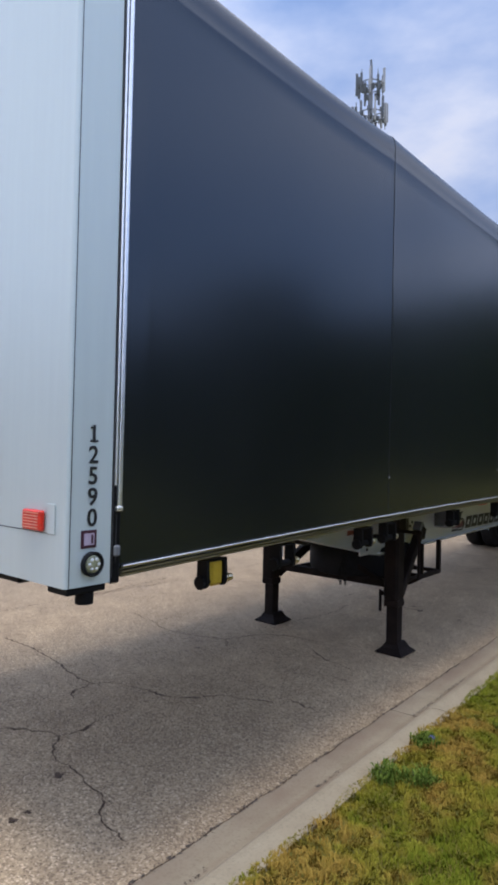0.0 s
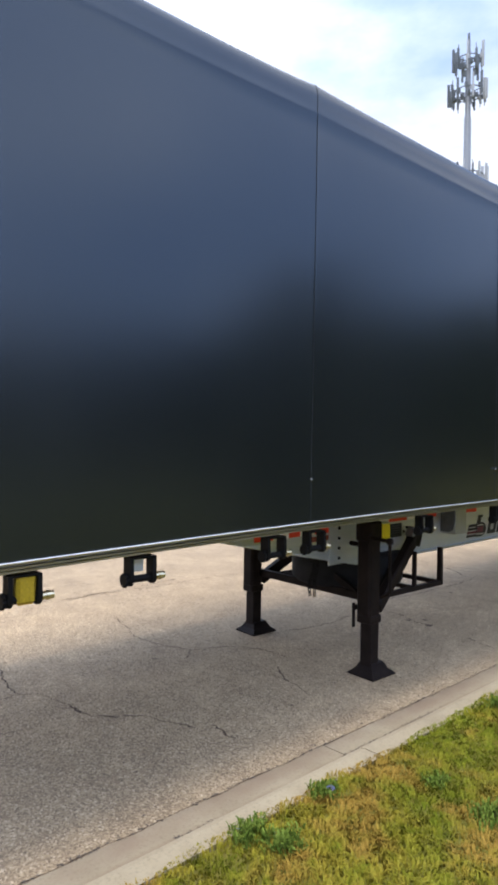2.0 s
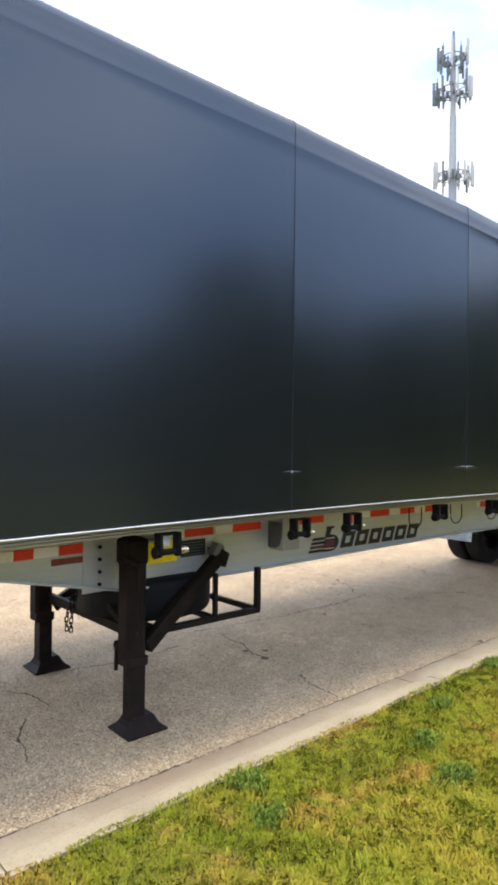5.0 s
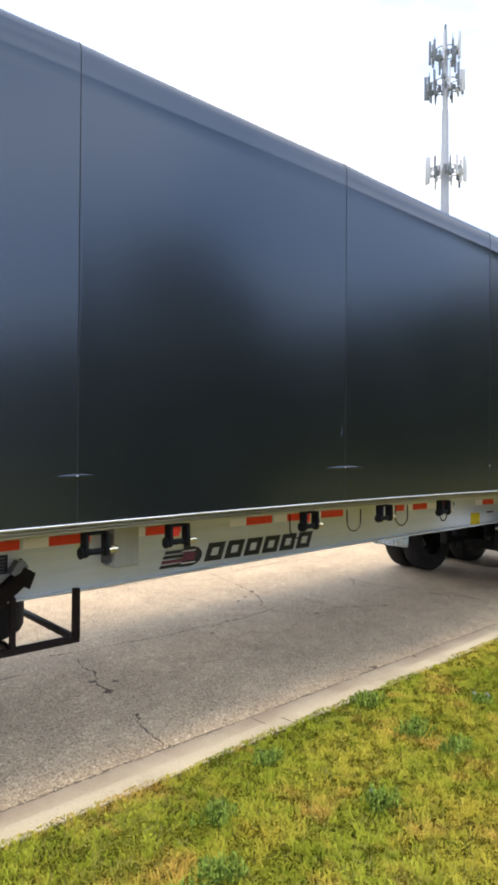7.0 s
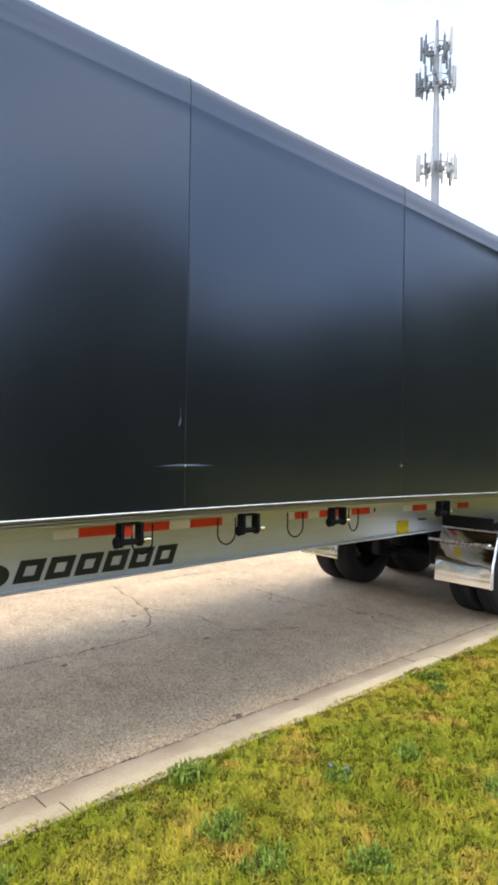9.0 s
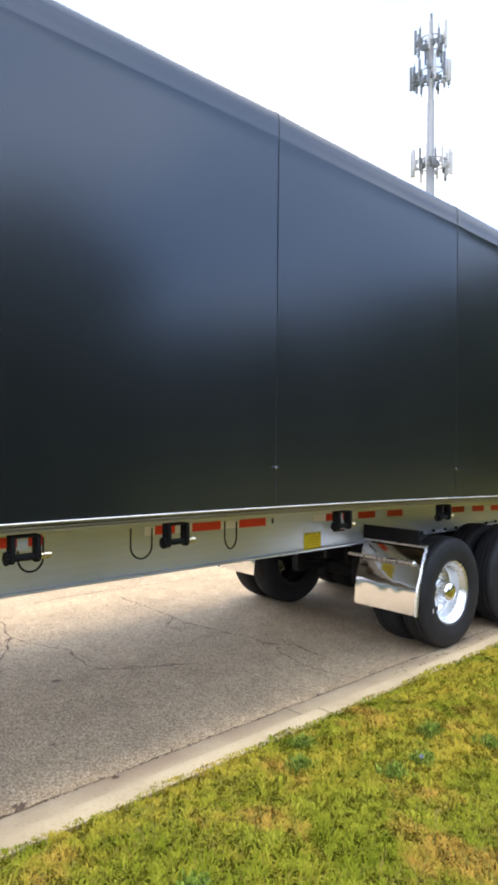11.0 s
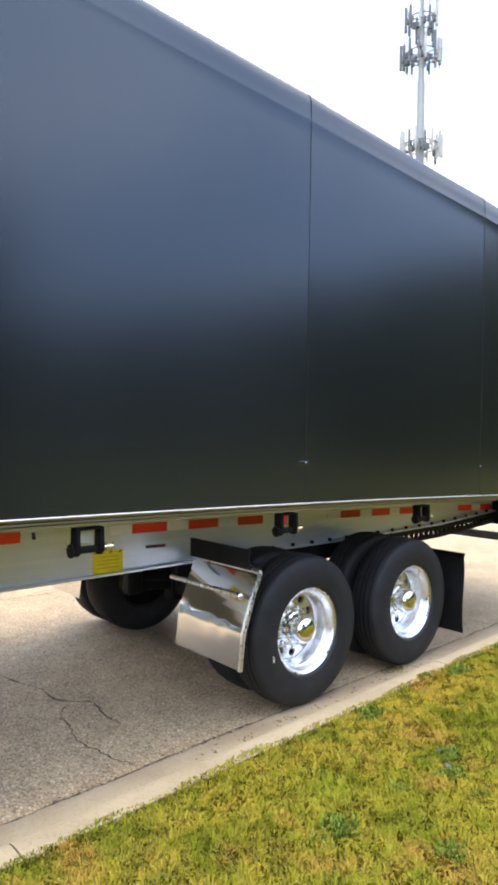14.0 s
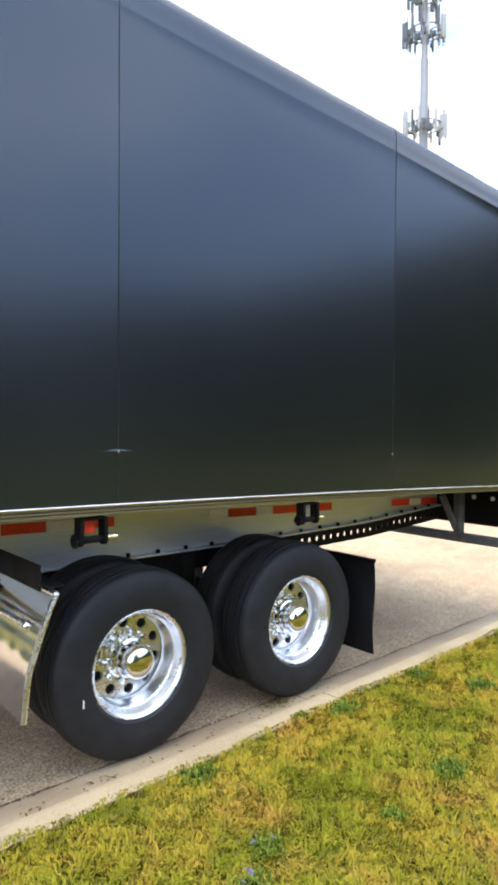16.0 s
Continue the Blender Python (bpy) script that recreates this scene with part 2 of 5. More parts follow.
M_WHITE = plain("white_reflector", (0.95, 0.89, 0.85), 0.4, 0.0, 0.04, 40, 0.05, spec=0.8)
M_YELLOW = plain("yellow_label", (0.92, 0.70, 0.006), 0.5, 0.0, 0.08, 20, 0.03)
M_STRAP = plain("yellow_webbing", srgb(168, 140, 18)[:3], 0.8, 0.0, 0.2, 90, 0.3)
M_GUARD = plain("weathered_grey_paint", (0.10, 0.10, 0.10), 0.6, 0.0, 0.3)
M_BRASS = brushed("zinc_plated_shaft", (0.66, 0.58, 0.40), 0.28, (0.1, 1, 1))
M_INK = plain("black_decal", (0.016, 0.016, 0.018), 0.45, 0.0, 0.2)
M_MAROON = plain("maroon_decal", (0.16, 0.03, 0.05), 0.45, 0.0, 0.2)
M_LAMP = plain("amber_lens", srgb(150, 150, 118)[:3], 0.2, 0.0, 0.3, 60, 0.3)
M_LAMPRED = plain("red_lens", srgb(214, 48, 30)[:3], 0.2, 0.0, 0.25, 70, 0.3)
# crossmembers take a much darker tone than the aluminium beams
M_UNDER = plain("dark_underside", (0.085, 0.083, 0.078), 0.6, 0.2, 0.3)
M_WOOD = plain("deck_boards", (0.085, 0.066, 0.048), 0.75, 0.0, 0.3, 12, 0.3)
M_TAR = plain("crack_tar", (0.078, 0.047, 0.024), 0.95, 0.0, 0.4, 60, 0.5)
M_SPOT = plain("oil_spot", (0.085, 0.052, 0.030), 0.9, 0.0, 0.5, 30, 0.3)
M_GALV = brushed("galvanised_mast", (0.20, 0.205, 0.21), 0.5, (1, 1, 0.1), 0.4)
M_PANEL = plain("antenna_panel", (0.36, 0.36, 0.36), 0.5)
M_ANT = plain("antenna_steel", (0.10, 0.11, 0.12), 0.6)
M_BARK = plain("bark", (0.10, 0.08, 0.06), 0.9, 0.0, 0.4, 14, 0.6)
M_LEAF = leaf_material("tree_leaf", (0.025, 0.045, 0.012), (0.075, 0.11, 0.03))
M_AXLE = shaded_axle_black()
M_WEED = leaf_material("weed_leaf", (0.046, 0.078, 0.008), (0.180, 0.240, 0.040))
M_STEM = leaf_material("weed_stem", (0.07, 0.09, 0.04), (0.14, 0.15, 0.07))
M_BLOOM = leaf_material("chicory_bloom", (0.08, 0.085, 0.23), (0.17, 0.165, 0.36))


# ---------------------------------------------------------------- mesh helpers
def box(bm, x0, x1, y0, y1, z0, z1, bevel=0.0, turn=None):
    m = Matrix.Translation(((x0 + x1) / 2, (y0 + y1) / 2, (z0 + z1) / 2)) @ Matrix.Diagonal((abs(x1 - x0), abs(y1 - y0), abs(z1 - z0), 1))
    verts = bmesh.ops.create_cube(bm, size=1, matrix=(turn @ m) if turn else m)["verts"]
    if bevel:
        edges = list({e for v in verts for e in v.link_edges})
        bmesh.ops.bevel(bm, geom=edges, offset=bevel, segments=1, affect="EDGES", clamp_overlap=True)
    return bm


def rod(bm, a, b, r, seg=12, r2=None):
    a, b = Vector(a), Vector(b)
    m = Matrix.Translation((a + b) / 2) @ (b - a).to_track_quat("Z", "Y").to_matrix().to_4x4()
    bmesh.ops.create_cone(bm, cap_ends=True, segments=seg, radius1=r, radius2=r if r2 is None else r2, depth=(b - a).length, matrix=m)
    return bm


def bar(bm, a, b, w, h, bevel=0.0):
    """A square bar from a to b; h lies towards up."""
    a, b = Vector(a), Vector(b)
    m = Matrix.Translation((a + b) / 2) @ (b - a).to_track_quat("Y", "Z").to_matrix().to_4x4()
    return box(bm, -w / 2, w / 2, -(b - a).length / 2, (b - a).length / 2, -h / 2, h / 2, bevel, m)


def lathe(bm, profile, centre, seg=48, closed=False):
    """Turns (along x, radius) pairs round the x axis through centre."""
    cx, cy, cz = centre
    rings = [[bm.verts.new((cx + x, cy + r * math.cos(2 * math.pi * k / seg), cz + r * math.sin(2 * math.pi * k / seg))) for k in range(seg)] for x, r in profile]
    pairs = list(zip(rings, rings[1:])) + ([(rings[-1], rings[0])] if closed else [])
    for p, q in pairs:
        for k in range(seg):
            bm.faces.new((p[k], p[(k + 1) % seg], q[(k + 1) % seg], q[k]))
    return bm


def loft(bm, sections, caps=True, ring=True):
    """Skins equal-length rows of points."""
    rows = [[bm.verts.new(p) for p in s] for s in sections]
    n = len(rows[0])
    for p, q in zip(rows, rows[1:]):
        for k in range(n if ring else n - 1):
            bm.faces.new((p[k], p[(k + 1) % n], q[(k + 1) % n], q[k]))
    if caps and ring:
        bm.faces.new(rows[0][::-1])
        bm.faces.new(rows[-1])
    return bm


def part(name, bm, material, parent=None, label="", smooth=False):
    """Links a bmesh as one mesh object, under a thing or a part."""
    bmesh.ops.recalc_face_normals(bm, faces=bm.faces)
    data = bpy.data.meshes.new(name)
    bm.to_mesh(data)
    bm.free()
    data.materials.append(material)
    if smooth:
        data.polygons.foreach_set("use_smooth", [True] * len(data.polygons))
        data.set_sharp_from_angle(angle=radians(38))
    ob = new(name, data)
    if parent:
        bpy.context.view_layer.update()
        ob.parent = parent
        ob.matrix_parent_inverse = parent.matrix_world.inverted()
    return tagged(ob, label) if label else ob


def sheet(name, verts, faces, material, parent=None, smooth=False):
    data = bpy.data.meshes.new(name)
    data.from_pydata(verts, [], faces)
    data.materials.append(material)
    if smooth:
        data.polygons.foreach_set("use_smooth", [True] * len(data.polygons))
    ob = new(name, data)
    if parent:
        ob.parent = parent
        ob.matrix_parent_inverse = parent.matrix_world.inverted()
    return ob


def thing(name, at, label, category, group="", kind=""):
    ob = new(name)
    ob.location = at
    ob.empty_display_size = 0.1
    bpy.context.view_layer.update()
    return tagged(ob, label, category, group, kind)


def B():
    return bmesh.new()


# ---------------------------------------------------------------- ground
rng = np.random.default_rng(7)


def joint(y):
    """x of the joint between asphalt and gutter."""
    return -1.90 - 0.0185 * y


def lawn_edge(y):
    return -1.475 - 0.0180 * y


def lawn_z(x, y):
    """Height of the soil of the verge."""
    rise = min(1.0, max(0.0, (x - lawn_edge(y)) / 1.2))
    return 0.105 + 0.05 * rise


def crown(x):
    """Height of the asphalt, which rises from the gutter to the middle of the road."""
    return 0.018 * min(max(-2.0 - x, 0.0), 2.8)


# far ground, one sheet to the horizon, under everything
ground = sheet("ground", [(-2500, -2500, -0.06), (2500, -2500, -0.06), (2500, 2500, -0.06), (-2500, 2500, -0.06)], [(0, 1, 2, 3)], M_SOIL)
tagged(ground, "dry grassland reaching to the horizon", "ground", kind="structure")

ys = np.arange(-30, 90.1, 1.0)
verts, faces = [], []
COLUMNS = (-19.0, -8.0, -6.0, -4.8, -4.0, -3.2, -2.5)
w = len(COLUMNS) + 1
for y in ys:
    verts += [(x, y, crown(x)) for x in COLUMNS] + [(joint(y), y, 0.0)]
for k in range(len(ys) - 1):
    for c in range(w - 1):
        a = w * k + c
        faces.append((a, a + 1, a + w + 1, a + w))
road = sheet("road", verts, faces, M_ROAD)
tagged(road, "pale worn asphalt with exposed stones and cracks", "road", kind="structure")

# kerb with gutter, poured in lengths of 3.45 m with joints between them
kerb = thing("kerb", (joint(8) + 0.2, 8, 0), "low rolled concrete kerb and gutter along the verge", "kerb", kind="structure")
PROFILE = ((0.0, -0.05), (0.0, 0.004), (0.05, 0.003), (0.20, 0.010), (0.235, 0.028), (0.265, 0.072), (0.295, 0.096), (0.33, 0.104), (1.0, 0.108), (1.0, -0.05))


def kerb_row(y):
    out = []
    for u, z in PROFILE:
        width = lawn_edge(y) + 0.03 - joint(y)
        x = joint(y) + (u if u < 1 else width)
        out.append((x, y, z))
    return out


for n in range(-2, 12):
    y0, y1 = 1.02 + 3.45 * n + 0.004, 1.02 + 3.45 * (n + 1) - 0.004
    part("kerb_length", loft(B(), [kerb_row(y0 + (y1 - y0) * k / 4) for k in range(5)]), M_KERB, kerb)

# verge soil
xs = np.concatenate([np.arange(0, 3.01, 0.1), np.arange(3.5, 9, 0.5), np.arange(10, 61, 5)])
yl = np.concatenate([np.arange(-30, 0, 2.0), np.arange(0, 20.1, 0.1), np.arange(22, 91, 2.0)])
verts, faces = [], []
for y in yl:
    for u in xs:
        x = lawn_edge(y) + u
        lump = 0.006 * noise.noise((x * 3.1, y * 3.1, 0)) + 0.008 * noise.noise((x * 0.7, y * 0.7, 4)) * min(1, u) - 0.006
        verts.append((x, y, lawn_z(x, y) + lump - (0.02 if u < 0.05 else 0)))
w = len(xs)
for a in range(len(yl) - 1):
    for c in range(w - 1):
        faces.append((a * w + c, a * w + c + 1, (a + 1) * w + c + 1, (a + 1) * w + c))
verge = sheet("lawn", verts, faces, M_SOIL, smooth=True)
tagged(verge, "grass verge beside the kerb, patchy green and straw", "lawn", kind="structure")

# cracks in the asphalt, as jagged ribbons of dark filler
CRACKS = (
    ((-5.50, 3.36), (-5.10, 3.39), (-4.68, 3.39), (-4.12, 3.23), (-3.93, 3.25), (-3.81, 3.37), (-3.54, 3.46), (-3.26, 3.51), (-3.15, 3.63), (-3.02, 3.83), (-2.63, 3.98)),
    ((-3.93, 3.25), (-3.88, 3.08), (-3.78, 2.95)),
    ((-3.71, 2.37), (-3.59, 2.48), (-3.38, 2.54), (-3.13, 2.41), (-2.98, 2.41), (-2.81, 2.37), (-2.62, 2.33), (-2.44, 2.22), (-2.30, 2.20), (-2.15, 2.16)),
    ((-3.32, 2.53), (-3.30, 2.72), (-3.35, 3.01), (-3.33, 3.07)),
    ((-5.32, 4.85), (-4.60, 4.65), (-4.18, 4.74), (-3.96, 4.87), (-3.87, 5.08), (-3.74, 5.31), (-3.58, 5.38), (-3.23, 5.42)),
    ((-3.96, 4.87), (-3.79, 4.67)),
    ((-3.21, 5.21), (-2.97, 5.10), (-2.80, 5.06), (-2.60, 4.96)),
    ((-3.86, 5.85), (-3.81, 6.20), (-3.76, 6.56), (-3.83, 7.02)),
    ((-6.38, 3.84), (-6.38, 4.56), (-6.43, 5.74), (-6.52, 6.50)),
    ((-6.32, 4.68), (-6.36, 5.37), (-6.28, 6.09), (-6.32, 6.98)),
    ((-2.65, 4.08), (-2.46, 4.06), (-2.35, 4.08)),
    ((-4.13, 7.34), (-4.07, 7.70), (-4.02, 8.08), (-3.96, 8.55), (-3.98, 9.06), (-3.97, 9.54), (-4.08, 10.18)),
    ((-3.89, 7.46), (-3.54, 7.48), (-3.26, 7.37), (-3.01, 7.37)),
    ((-2.61, 7.33), (-2.42, 7.24), (-2.26, 7.23), (-2.05, 7.19)),
    ((-6.06, 10.71), (-5.51, 10.56), (-5.12, 10.50), (-4.53, 10.27), (-4.22, 9.99)),
    ((-4.91, 10.41), (-4.57, 10.55), (-4.22, 10.72), (-3.75, 10.63), (-3.53, 10.80), (-3.24, 11.47)),
    ((-5.74, 12.07), (-5.18, 12.07), (-4.53, 12.07), (-4.05, 12.08), (-3.47, 12.26), (-3.24, 12.27), (-3.06, 12.45), (-2.84, 12.40), (-2.63, 12.45)),
    ((-3.15, 12.29), (-2.97, 12.16), (-2.55, 12.11), (-2.34, 12.14), (-2.14, 12.25)),
    ((-3.54, 10.87), (-3.42, 11.07), (-3.35, 11.28)),
    ((-6.32, 6.98), (-6.25, 8.4), (-6.2, 10.1), (-6.06, 10.71), (-6.1, 12.4), (-5.95, 14.2)),
    ((-6.4, 1.2), (-6.0, 1.9), (-5.2, 1.75)),
    ((-4.53, 12.07), (-4.3, 11.8), (-4.0, 11.85)),
)


def ribbon(path, width, lift, stray=1.0):
    pts = []
    for (x0, y0), (x1, y1) in zip(path, path[1:]):
        steps = max(2, int(math.hypot(x1 - x0, y1 - y0) / 0.03))
        nx, ny = -(y1 - y0), x1 - x0
        size = math.hypot(nx, ny) or 1
        for k in range(steps):
            u = k / steps
            x, y = x0 + (x1 - x0) * u, y0 + (y1 - y0) * u
            wob = stray * (0.05 * noise.noise((x * 4, y * 4, 2)) + 0.022 * (rng.random() - 0.5))
            pts.append((x + wob * nx / size, y + wob * ny / size))
    verts, faces = [], []
    for k, (x, y) in enumerate(pts):
        a, b = pts[max(0, k - 1)], pts[min(len(pts) - 1, k + 1)]
        d = Vector((b[0] - a[0], b[1] - a[1])).normalized()
        own = width * (0.32 + 2.0 * rng.random() * abs(noise.noise((x * 6, y * 6, 1)) + 0.30)) * (0.35 if k in (0, len(pts) - 1) else 1)
        verts += [(x - d.y * own, y + d.x * own, crown(x) + lift), (x + d.y * own, y - d.x * own, crown(x) + lift)]
        if k:
            faces.append((2 * k - 2, 2 * k - 1, 2 * k + 1, 2 * k))
    return verts, faces


for path in CRACKS:
    sheet("crack", *ribbon(path, 0.0084, 0.003), M_TAR, road)
crumbs_v, crumbs_f = [], []
for k in range(3200):
    y = -2 + 22 * rng.random()
    dense_here = noise.noise((y * 1.7, 0, 8)) + 0.35 * noise.noise((y * 9, 3, 8))
    if dense_here < -0.22 and rng.random() < 0.8:
        continue
    x = joint(y) - 0.006 + 0.007 * rng.normal() - (0.03 * abs(rng.normal()) if rng.random() < 0.12 else 0)
    size, turn = 0.0022 + 0.0062 * rng.random() ** 3, 6.28 * rng.random()
    n = len(crumbs_v)
    for c in range(5):
        a = turn + 1.2566 * c
        rr = size * (0.6 + 0.7 * rng.random())
        crumbs_v.append((x + rr * math.cos(a), y + 1.5 * rr * math.sin(a), 0.003 + 0.003 * rng.random()))
    crumbs_f.append(tuple(range(n, n + 5)))
for k in range(3000):
    y = -2 + (22 if k < 1500 else 9) * rng.random()
    if noise.noise((y * 0.9, 5, 1)) + 0.4 * noise.noise((y * 7, 2, 1)) < -0.02:
        continue
    x = joint(y) + 0.178 + 0.007 * rng.normal()
    size, turn = 0.0016 + 0.005 * rng.random() ** 3, 6.28 * rng.random()
    n = len(crumbs_v)
    for c in range(5):
        a = turn + 1.2566 * c
        rr = size * (0.6 + 0.7 * rng.random())
        crumbs_v.append((x + rr * math.cos(a), y + 1.5 * rr * math.sin(a), 0.0125 + max(0.0, rr * math.cos(a)) * 0.1))
    crumbs_f.append(tuple(range(n, n + 5)))
edge_gap = sheet("edge_gap", crumbs_v, crumbs_f, plain("joint_dirt", (0.075, 0.058, 0.043), 0.95, 0.0, 0.5, 60, 0.6), road)
tagged(edge_gap, "dark grit along the gutter joint", kind="stuff")
sheet("edge_line", *ribbon([(joint(y) - 0.003, y) for y in np.arange(-4, 40, 0.8)], 0.0056, 0.0045, 0.35), M_TAR, road)
# dry leaves and grass clippings swept against the gutter
litter_v, litter_f = [], []
for k in range(150):
    if k < 90:
        y, off = 14.62 + 0.07 * rng.normal(), 0.05 + 0.045 * rng.normal()
    else:
        y, off = 12.5 + 2.6 * rng.random(), 0.13 + 0.05 * rng.normal()
    off = min(max(off, 0.01), 0.19)
    a, long, wide = 6.28 * rng.random(), 0.008 + 0.016 * rng.random(), 0.003 + 0.004 * rng.random()
    dx, dy, x = math.cos(a), math.sin(a), joint(y) + off
    z, n = 0.0075 + 0.010 * max(0.0, off - 0.05) / 0.15, len(litter_v)
    litter_v += [(x - dx * long, y - dy * long, z), (x - dy * wide, y + dx * wide, z + 0.004), (x + dx * long, y + dy * long, z + 0.002), (x + dy * wide, y - dx * wide, z + 0.003)]
    litter_f.append((n, n + 1, n + 2, n + 3))
litter = sheet("leaf_litter", litter_v, litter_f, leaf_material("dry_litter", (0.06, 0.045, 0.014), (0.17, 0.135, 0.030)))
tagged(litter, "dry brown leaf litter lying in the gutter", "litter", kind="stuff")
# dark spots and small stones on the asphalt
SPOTS = ((-2.93, 2.29, 0.045), (-2.74, 1.98, 0.03), (-2.73, 1.89, 0.03), (-3.95, 4.47, 0.03), (-2.54, 4.74, 0.018), (-2.63, 5.32, 0.015), (-2.44, 3.36, 0.014), (-3.23, 7.51, 0.04), (-3.33, 7.35, 0.04), (-3.08, 7.37, 0.05), (-4.56, 9.95, 0.04),
         (-4.67, 10.15, 0.04), (-4.83, 10.4, 0.05), (-4.96, 9.54, 0.03), (-2.64, 9.84, 0.02), (-2.12, 9.42, 0.05), (-2.06, 9.95, 0.03), (-2.2, 9.2, 0.02), (-3.75, 8.9, 0.035), (-3.6, 10.3, 0.05), (-4.0, 9.3, 0.03), (-2.9, 8.1, 0.012), (-3.3, 9.1, 0.014))
for x, y, r in SPOTS:
    ring = []
    for k in range(15):
        a = 2 * math.pi * k / 15
        rr = r * (0.75 + 1.1 * noise.noise((2.1 * math.cos(a) + 9 * x, 2.1 * math.sin(a), 7 * y)) + 0.25 * rng.random())
        ring.append((x + 0.8 * rr * math.cos(a), y + 0.75 * rr * math.sin(a), crown(x) + 0.0045))
    sheet("tar_spot", ring, [tuple(range(15))], M_SPOT, road)


# ---------------------------------------------------------------- trailer
MID, SIDE, NOSE, TAIL = -3.27, -1.925, 1.60, 17.75
BAY, FIRST = 2.27, 4.25
WEB = -2.835
FAR = 2 * MID - SIDE


def deck(y):
    """Height of the deck's edge: the unloaded deck is arched."""
    return 1.317 + 0.04262 * y - 0.002434 * y * y


def arched(y0, y1, section, step=0.5):
    """Rows of a section (x, height over the deck) along the arched deck."""
    n = max(1, int(math.ceil((y1 - y0) / step)))
    return [[(x, y, deck(y) + z) for x, z in section] for y in (y0 + (y1 - y0) * k / n for k in range(n + 1))]


trailer = thing("semi_trailer", (MID, 9.7, 0), "long flatbed semi-trailer with a black sliding tarpaulin cover, parked on asphalt", "trailer")

# cover: one skin over the bows, slack between them
TOP = ((0.0, -0.015), (0.0, 0.02), (-0.004, 0.35), (0.0, 0.8), (0.0, 1.3), (0.0, 1.8), (0.0, 2.2), (0.0, 2.40), (0.0, 2.498), (0.0022, 2.508), (0.0022, 2.516), (0.0, 2.528), (0.0, 2.58), (-0.002, 2.63), (-0.009, 2.664), (-0.022, 2.690), (-0.05, 2.709), (-0.10, 2.722), (-0.25, 2.742), (-0.5, 2.76), (MID - SIDE, 2.79))


def stretch(y, h):
    """The cover's top runs a little lower towards the tail."""
    return h - 0.004 * (y - 4.0) * max(0.0, h - 0.4) / 2.3


cover_bm = B()
rows = []
stations = sorted({round(v, 3) for v in list(np.arange(1.862, TAIL + 0.01, 0.16)) + [FIRST + BAY * k + d for k in range(-1, 7) for d in (-0.03, 0, 0.03) if 1.87 < FIRST + BAY * k + d < TAIL]})
for y in stations:
    u = ((y - FIRST) / BAY) % 1.0
    slack = (4 * u * (1 - u)) ** 0.6
    half = []
    for dx, h in TOP:
        inward = 0.008 * slack * min(1, max(0, (h - 0.1) / 0.5)) * (1 - 0.3 * math.cos(h * 2.2))
        drop = (0.030 if y < FIRST else 0.006) * slack * max(0, (h - 2.3) / 0.4)
        ripple = 0.003 * noise.noise((y * 1.3, h * 0.8, 3)) if 0.1 < h < 2.45 else 0.0032 * noise.noise((y * 3.4, h * 4.0, 7)) + 0.0012 * noise.noise((y * 11.0, h * 9.0, 5)) if h > 2.53 else 0
        half.append((dx - inward + ripple, stretch(y, h) - drop))
    near = [(SIDE + dx, y, deck(y) + h) for dx, h in half]
    far = [(FAR - dx, y, deck(y) + h) for dx, h in half[-2::-1]]
    rows.append(near + far)
loft(cover_bm, rows, caps=False, ring=False)
cover = part("tarpaulin", cover_bm, M_TARP, trailer, "satin black vinyl cover stretched over bows", smooth=True)
curtain = B()
tail_line = [(dx, deck(TAIL) + stretch(TAIL, h)) for dx, h in TOP]
tail_line = [(SIDE + dx - 0.004, z - 0.004) for dx, z in tail_line] + [(FAR - dx + 0.004, z - 0.004) for dx, z in tail_line[-2::-1]]
loft(curtain, [[(x, y, z) for x, z in tail_line] for y in (TAIL - 0.03, TAIL - 0.015)])
part("rear_curtain", curtain, M_TARP, cover, "black vinyl curtain closing the tail")
for k in range(6):
    y = FIRST + BAY * k
    seam = B()
    line = [(SIDE + dx + 0.003, stretch(y, h)) for dx, h in TOP[1:] if not 2.505 < h < 2.52]
    loft(seam, [[(x - 0.002, y - 0.0026, deck(y) + h), (x - 0.0006, y - 0.0014, deck(y) + h), (x - 0.0006, y + 0.0014, deck(y) + h), (x - 0.002, y + 0.0026, deck(y) + h)] for x, h in line])
    part("seam", seam, M_SEAM, cover)
    wrinkle = B()
    rows = []
    reach = (0.12, 0.20, 0.30, 0.08, 0.12, 0.06)[k]
    bulge = (0.45, 0.55, 0.9, 0.5, 0.4, 0.4)[k]
    for j in range(21):
        u = j / 10 - 1
        swell = math.exp(-4.5 * u * u) - 0.011
        yy = y + u * reach
        rows.append([(SIDE - 0.004 + 0.0085 * bulge * swell * d, yy, deck(yy) + 0.262 + dz * (0.35 + 0.65 * swell)) for d, dz in ((0, 0.013), (0.45, 0.008), (0.85, 0.003), (1, -0.002), (0.85, -0.010), (0.4, -0.022), (0, -0.034))])
    loft(wrinkle, rows, caps=False, ring=False)
    part("wrinkle", wrinkle, M_TARP, cover, smooth=True)
    stud = B()
    lathe(stud, ((0.0, 0.007), (0.004, 0.0065), (0.007, 0.004), (0.0075, 0.0)), (SIDE, y, deck(y) + 0.262), 14)
    part("stud", stud, M_GALV, cover, "small bright press stud", smooth=True)
hem = B()
loft(hem, arched(1.87, TAIL, ((SIDE - 0.004, 0.004), (SIDE + 0.0016, 0.004), (SIDE + 0.0010, 0.046), (SIDE - 0.006, 0.046)), 0.3), caps=True)
part("hem", hem, M_TARP, cover, "folded hem above the rail")
